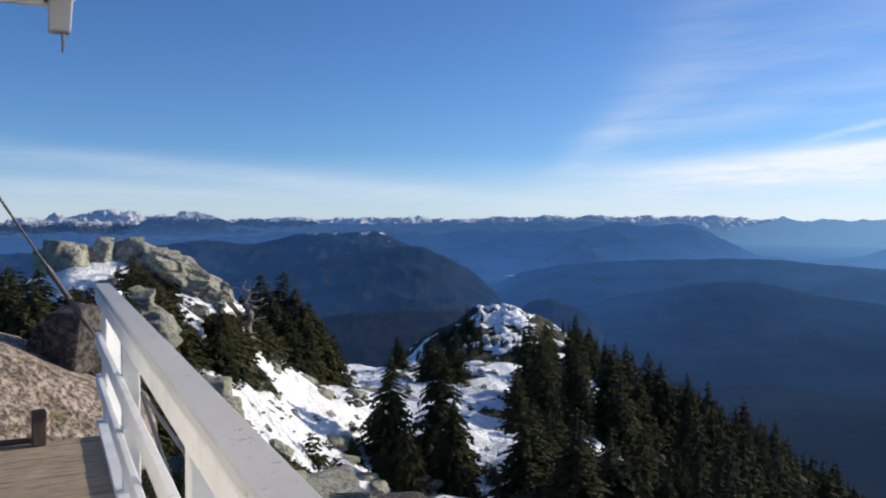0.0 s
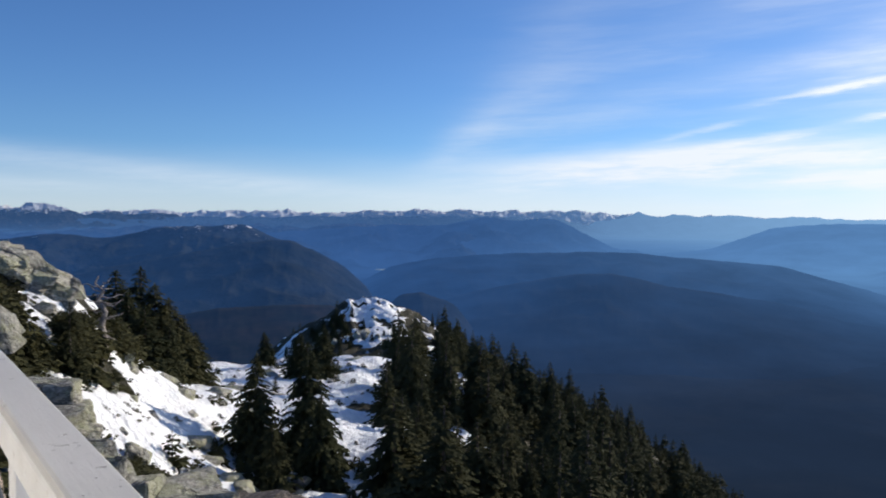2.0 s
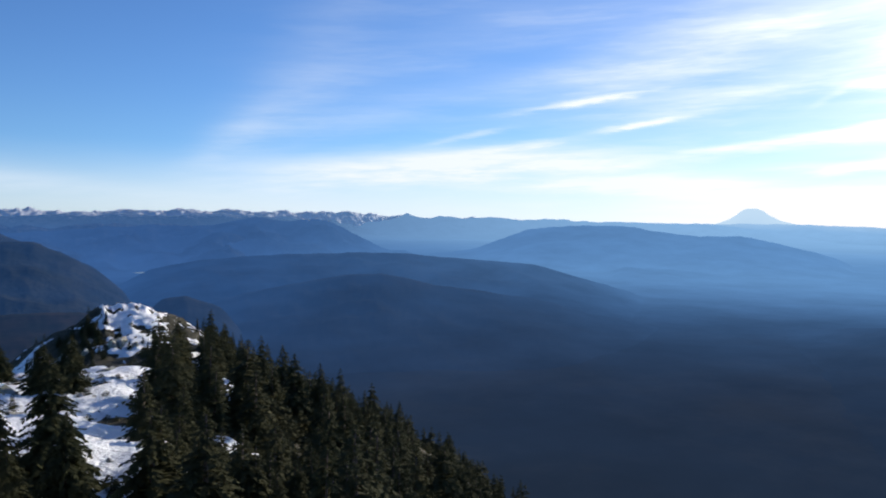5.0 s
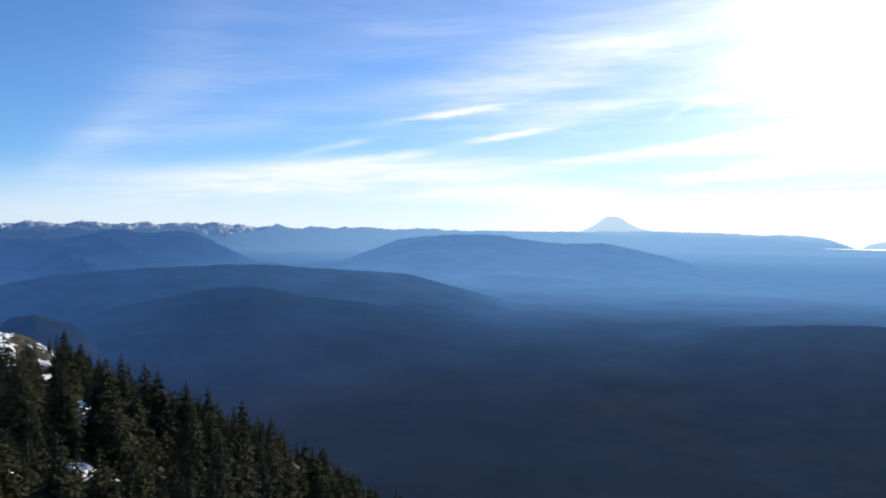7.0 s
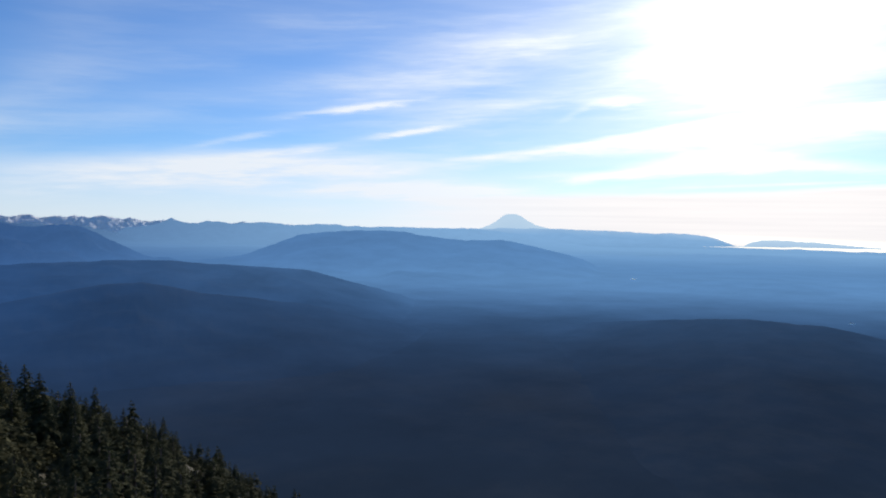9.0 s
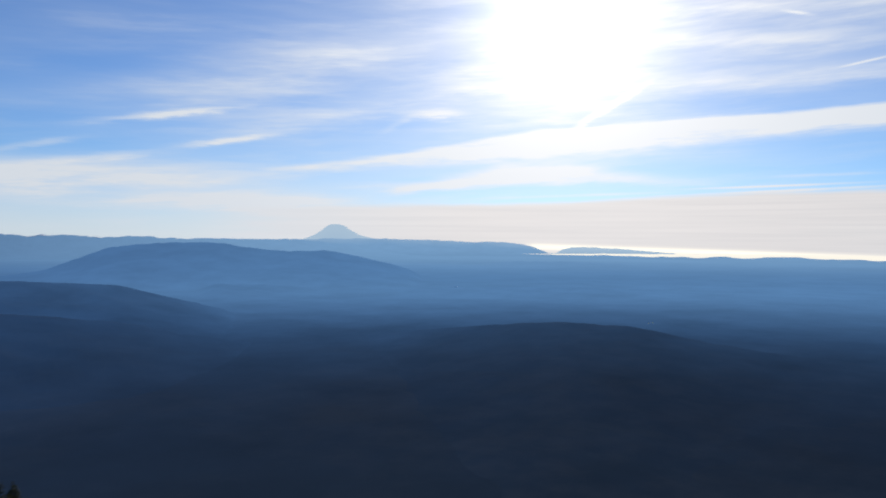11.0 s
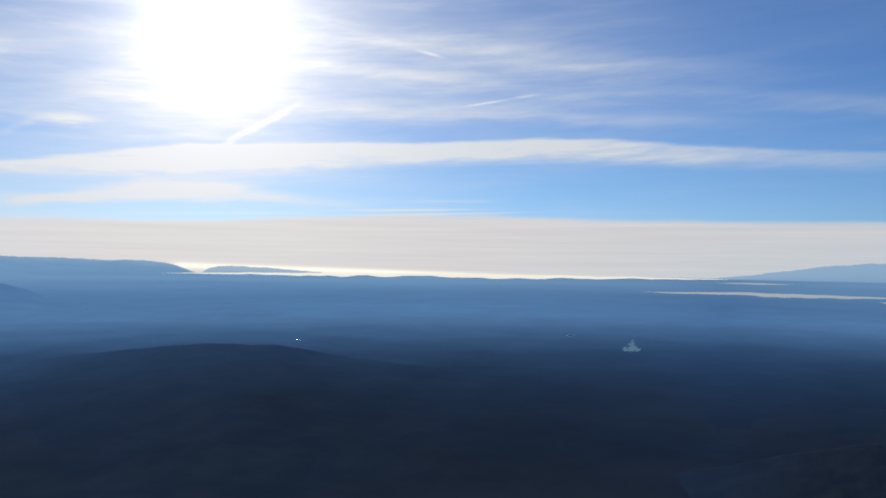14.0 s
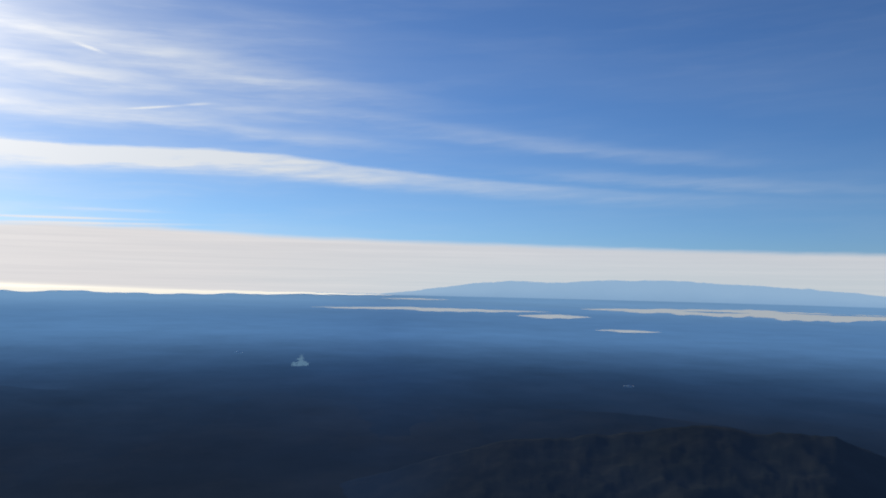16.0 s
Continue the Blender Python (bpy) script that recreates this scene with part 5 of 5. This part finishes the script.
# the wood on the flank
spots = []
tries = 0
while len(spots) < 285 and tries < 40000:
    tries += 1
    y = 17 + 95 * rng.random() ** 1.1
    xc = float(np.interp(y, [p for p, _ in CREST_XY], [q for _, q in CREST_XY]))
    x = xc + rng.uniform(2.0 + 0.04 * y, 12 + 0.38 * min(y, 90))
    if float(height(x, y)) < -60 or (y > 60 and 10.6 < math.degrees(math.atan2(x, y)) < 11.5) or (math.hypot(x, y) < 50 and math.degrees(math.atan2(x, y)) < 5.4):
        continue
    gap = 1.35 + 0.008 * y
    if all((x - p) ** 2 + (y - q) ** 2 > gap * gap for p, q in spots):
        spots.append((x, y))
for x, y in spots:
    d = math.hypot(x, y)
    h, wide = rng.uniform(3.4, 5.6) * (0.62 if d < 30 else 0.8 if d < 45 else 1.0), rng.uniform(0.85, 1.2) * 1.38
    h = under_crest(x, y, h)
    if h < 1.6 or hides_snow(x, y, h):
        continue
    if d < 66:
        plant(x, y, h, NEAR if d < 55 else MID, wide)
    else:
        distant.append((x, y, h, wide))
for i in range(420):  # the wood's lower edge and the shoulder below it, falling southward
    a, d = rng.uniform(18, 47), rng.uniform(46, 110)
    x, y = polar(a, d)
    top = float(np.interp(a, [15.7, 20, 25.6, 30.7, 36, 44, 48], [-9.8, -12.6, -15.3, -17.7, -18.8, -19.6, -22])) - abs(rng.gauss(0, 2.2))
    h = EYE_Z + d * math.tan(radians(top)) - float(height(x, y))
    if 2.2 < h < 7.5:
        distant.append((x, y, h, rng.uniform(0.8, 1.15)))
for i in range(34):  # firs close below the crest, their tops well under the eye
    a, d = rng.uniform(5.2, 25), rng.uniform(16, 34)
    x, y = polar(a, d)
    h = EYE_Z - d * rng.uniform(0.255, 0.33) - float(height(x, y))
    if 1.4 < h < 6.0:
        plant(x, y, h, NEAR, rng.uniform(1.0, 1.35))
for i in range(30):  # low wind-shaped firs among the rocks
    a, d = rng.uniform(-25, -15.5), rng.uniform(19, 33)
    h = below_pile(a, d, rng.uniform(0.7, 1.7))
    if h < 0.5:
        continue
    plant(*polar(a, d), h, NEAR, 1.9, "low wind-shaped fir among granite blocks")
for i in range(60):
    a, d = rng.uniform(-2.0, 6.4) if i % 5 == 0 else rng.uniform(0.0, 2.5), rng.uniform(110, 125)
    plant(*polar(a, d), rng.uniform(0.9, 2.3), MID, 1.35, "small wind-bent fir on the snowy knob")
for i in range(16):
    a, d = rng.uniform(-4.8, -0.5), rng.uniform(108, 126)
    distant.append((*polar(a, d), rng.uniform(1.0, 2.4), 1.4))
for i in range(16):  # ragged small firs round the foot of the knob
    a, d = rng.uniform(-2.5, 6), rng.uniform(100, 120)
    distant.append((*polar(a, d), rng.uniform(1.2, 2.4), 1.2))

for i in range(26):  # taller firs that close the knob's southern side
    a, d, h = rng.uniform(7.4, 11.0), rng.uniform(104, 128), 6.0
    h = under_crest(*polar(a, d), h)
    if h > 1.6 and not hides_snow(*polar(a, d), h):
        distant.append((*polar(a, d), h, 1.15))

# low growth under the firs and between the blocks
brush_src = conifer(51, 1.0, 0.55, 8, 6, 2, M_FIR[0], 0.0, 0.1, 0.02, 0.6)
brush_src.matrix_basis = pose(*polar(-9.5, 20), float(height(*polar(-9.5, 20))) - 0.05)
tagged(brush_src, "low bushy young fir among rocks")
brush_me = next(c for c in brush_src.children if c.name.startswith("crown")).data
bv0, bf0 = np.array([v.co[:] for v in brush_me.vertices]), np.array([p.vertices[:] for p in brush_me.polygons])
brush_v, brush_f, brush_n = [], [], 0
gen = np.random.RandomState(8)
for i in range(2400):
    if i % 2:
        a, d = gen.uniform(4.5, 26), gen.uniform(17, 112)
    else:
        a, d = gen.uniform(-29, -6.5), gen.uniform(9.5, 36)
    x, y = polar(a, d)
    if (-14.4 < a < -13.4 and d < 23.5) or (10.2 < a < 12.0 and d < 70) or (8.2 < a < 9.4 and d > 100) or float(snow_cover(x, y)) > -0.12 or (i % 2 and x < float(np.interp(y, [p for p, _ in CREST_XY], [q for _, q in CREST_XY])) + 2.5):
        continue
    h, turn = gen.uniform(0.45, 1.1) * (1.5 if i % 2 else 1.0), gen.uniform(0, 6.28)
    if a < -14:
        h = below_pile(a, d, h)
        if h < 0.25:
            continue
    c, s = math.cos(turn), math.sin(turn)
    brush_v.append(bv0 @ np.array(((c, s, 0), (-s, c, 0), (0, 0, 1.0))) * (h * 1.2, h * 1.2, h) + (x, y, float(height(x, y)) - 0.08))
    brush_f.append(bf0 + brush_n)
    brush_n += len(bv0)
for i in range(90):  # shrubs on the steep side above the snow
    a, d = (gen.uniform(-19.5, -14.8), gen.uniform(15.5, 23.5)) if i % 2 else (gen.uniform(-13.4, -10.8), gen.uniform(23.0, 30))
    x, y = polar(a, d)
    if float(snow_cover(x, y)) > -0.1:
        continue
    h = gen.uniform(0.45, 0.95)
    brush_v.append(bv0 * (h * 1.3, h * 1.3, h) + (x, y, float(height(x, y)) - 0.1))
    brush_f.append(bf0 + brush_n)
    brush_n += len(bv0)
for i in range(260):  # thick dark growth under the pile
    a, d = gen.uniform(-22.6, -15.0), gen.uniform(20.0, 23.5)
    x, y = polar(a, d)
    h = min(below_pile(a, d, gen.uniform(0.5, 1.3)), below_pile(a + 0.8, d, 2.0), below_pile(a - 0.8, d, 2.0))
    if h < 0.25 or float(snow_cover(x, y)) > -0.05:
        continue
    brush_v.append(bv0 * (h * 1.1, h * 1.1, h) + (x, y, float(height(x, y)) - 0.08))
    brush_f.append(bf0 + brush_n)
    brush_n += len(bv0)
for i in range(150):  # bushes round the foot of the dead tree
    a, d = gen.uniform(-16.8, -12.6), gen.uniform(22.0, 27.0)
    x, y = polar(a, d)
    z = float(height(x, y))
    foot, h = math.degrees(math.atan2(z - EYE_Z, d)), min(gen.uniform(0.45, 1.0), EYE_Z + d * math.tan(radians(-6.4)) - z)
    if foot < -9.9 or h < 0.25 or (-14.6 < a < -13.2 and d < 24.2) or (-19 < a < -16.9):
        continue
    brush_v.append(bv0 * (h * 1.2, h * 1.2, h) + (x, y, z - 0.05))
    brush_f.append(bf0 + brush_n)
    brush_n += len(bv0)
for i in range(110):  # low heath on the bank behind the railing
    a, d = gen.uniform(-17.5, -11.8), gen.uniform(14.6, 23.5)
    x, y = polar(a, d)
    h = gen.uniform(0.2, 0.42)
    brush_v.append(bv0 * (h * 1.7, h * 1.7, h) + (x, y, float(height(x, y)) - 0.05))
    brush_f.append(bf0 + brush_n)
    brush_n += len(bv0)
for i in range(190):  # tufts of heath that break the snow
    a, d = gen.uniform(-10, 4), gen.uniform(19, 60)
    x, y = polar(a, d)
    h = gen.uniform(0.14, 0.42)
    brush_v.append(bv0 * (h * 1.6, h * 1.6, h) + (x, y, float(snow_top(x, y)) - 0.05))
    brush_f.append(bf0 + brush_n)
    brush_n += len(bv0)
tagged(new("low_growth", mesh_from("low_growth", np.concatenate(brush_v).tolist(), np.concatenate(brush_f).tolist(), [M_FIR[0]])), "low dark evergreen growth covering the slope", "shrubs", kind="stuff")

# the farther wood, too many to count: crowns of the same kinds joined
far_v, far_f, base_i = [], [], 0
crowns = [next(c for c in t.children if c.name.startswith("crown")).data for t in MID]
shapes = [(np.array([v.co[:] for v in me.vertices]), np.array([p.vertices[:] for p in me.polygons])) for me in crowns]
gen = np.random.RandomState(5)
for i in range(330):  # the steep flank behind
    y = gen.uniform(78, 165)
    xc = float(np.interp(y, [p for p, _ in CREST_XY], [q for _, q in CREST_XY]))
    x = xc + gen.uniform(12.5 if y > 108 else 16, 52)
    if y > 142 or i % 6 == 0:
        x = xc + gen.uniform(-16, 40) if y > 146 else x
    h = under_crest(x, y, gen.uniform(3.6, 6.6))
    if h > 1.6:
        distant.append((x, y, h, 1.15))
for i, (x, y, h, wide) in enumerate(distant):
    v, f = shapes[i % len(shapes)]
    turn = gen.uniform(0, 6.28)
    c, s = math.cos(turn), math.sin(turn)
    v = v @ np.array(((c, s, 0), (-s, c, 0), (0, 0, 1.0))) * (h * wide, h * wide, h) + (x, y, float(height(x, y)) - 0.05)
    far_v.append(v), far_f.append(f + base_i)
    base_i += len(v)
tagged(new("far_firs", mesh_from("far_firs", np.concatenate(far_v).tolist(), np.concatenate(far_f).tolist(), [M_FIR[1]])), "dense dark fir wood on the steep flank", "trees", kind="stuff")

# dead tree
snag = thing("dead_tree", "bleached dead tree with bare crooked limbs", "tree", at=Matrix.Translation((*polar(-13.9, 24.0), float(height(*polar(-13.9, 24.0))))) @ Matrix.Diagonal((0.62, 0.62, 0.43, 1)))
part("trunk", tube([(0, 0, -0.4), (0.06, 0, 0.7), (-0.10, 0.05, 1.7), (0.10, 0, 2.6), (-0.22, 0, 3.4), (0.02, 0, 4.0), (-0.34, 0, 4.5), (-0.16, 0, 5.0)], [0.24, 0.20, 0.15, 0.12, 0.09, 0.07, 0.045, 0.02], 9), M_DEAD, snag)
DEAD_LIMBS = [(2.2, 0.8, 0.3, 0.25), (2.6, -0.7, 0.2, 0.1), (3.0, 0.9, 0.1, 0.35), (3.3, -0.9, -0.1, 0.15), (3.6, 1.0, 0.2, 0.3), (3.9, -0.6, 0.2, 0.45), (4.3, -0.9, 0.0, 0.1), (4.5, 0.35, 0.1, 0.4), (1.6, -0.5, 0.3, -0.2), (1.3, 0.45, -0.2, 0.0)]
DEAD_LIMBS += [(2.0, -0.9, 0.1, -0.3), (2.4, 0.6, -0.3, -0.25), (2.8, -0.5, -0.2, 0.35), (3.2, 0.7, 0.3, -0.15), (1.0, 0.6, 0.1, -0.3), (3.75, -0.75, 0.1, -0.2), (4.1, 0.5, 0.1, 0.05), (0.7, -0.5, 0.1, -0.1)]
crook = random.Random(9)
for z, dx, dy, dz in DEAD_LIMBS:
    bends = [(0.0, 0.0, 0.0)] + [(f + crook.uniform(-0.06, 0.06), crook.uniform(-0.12, 0.12), crook.uniform(-0.13, 0.13)) for f in (0.25, 0.45, 0.65, 0.82)] + [(1.0, 0.0, 0.0)]
    part("limb", tube([(dx * f, dy * f + by, z + dz * f * f + bz) for f, by, bz in bends], [0.065, 0.055, 0.045, 0.036, 0.026, 0.012], 6), M_DEAD, snag)
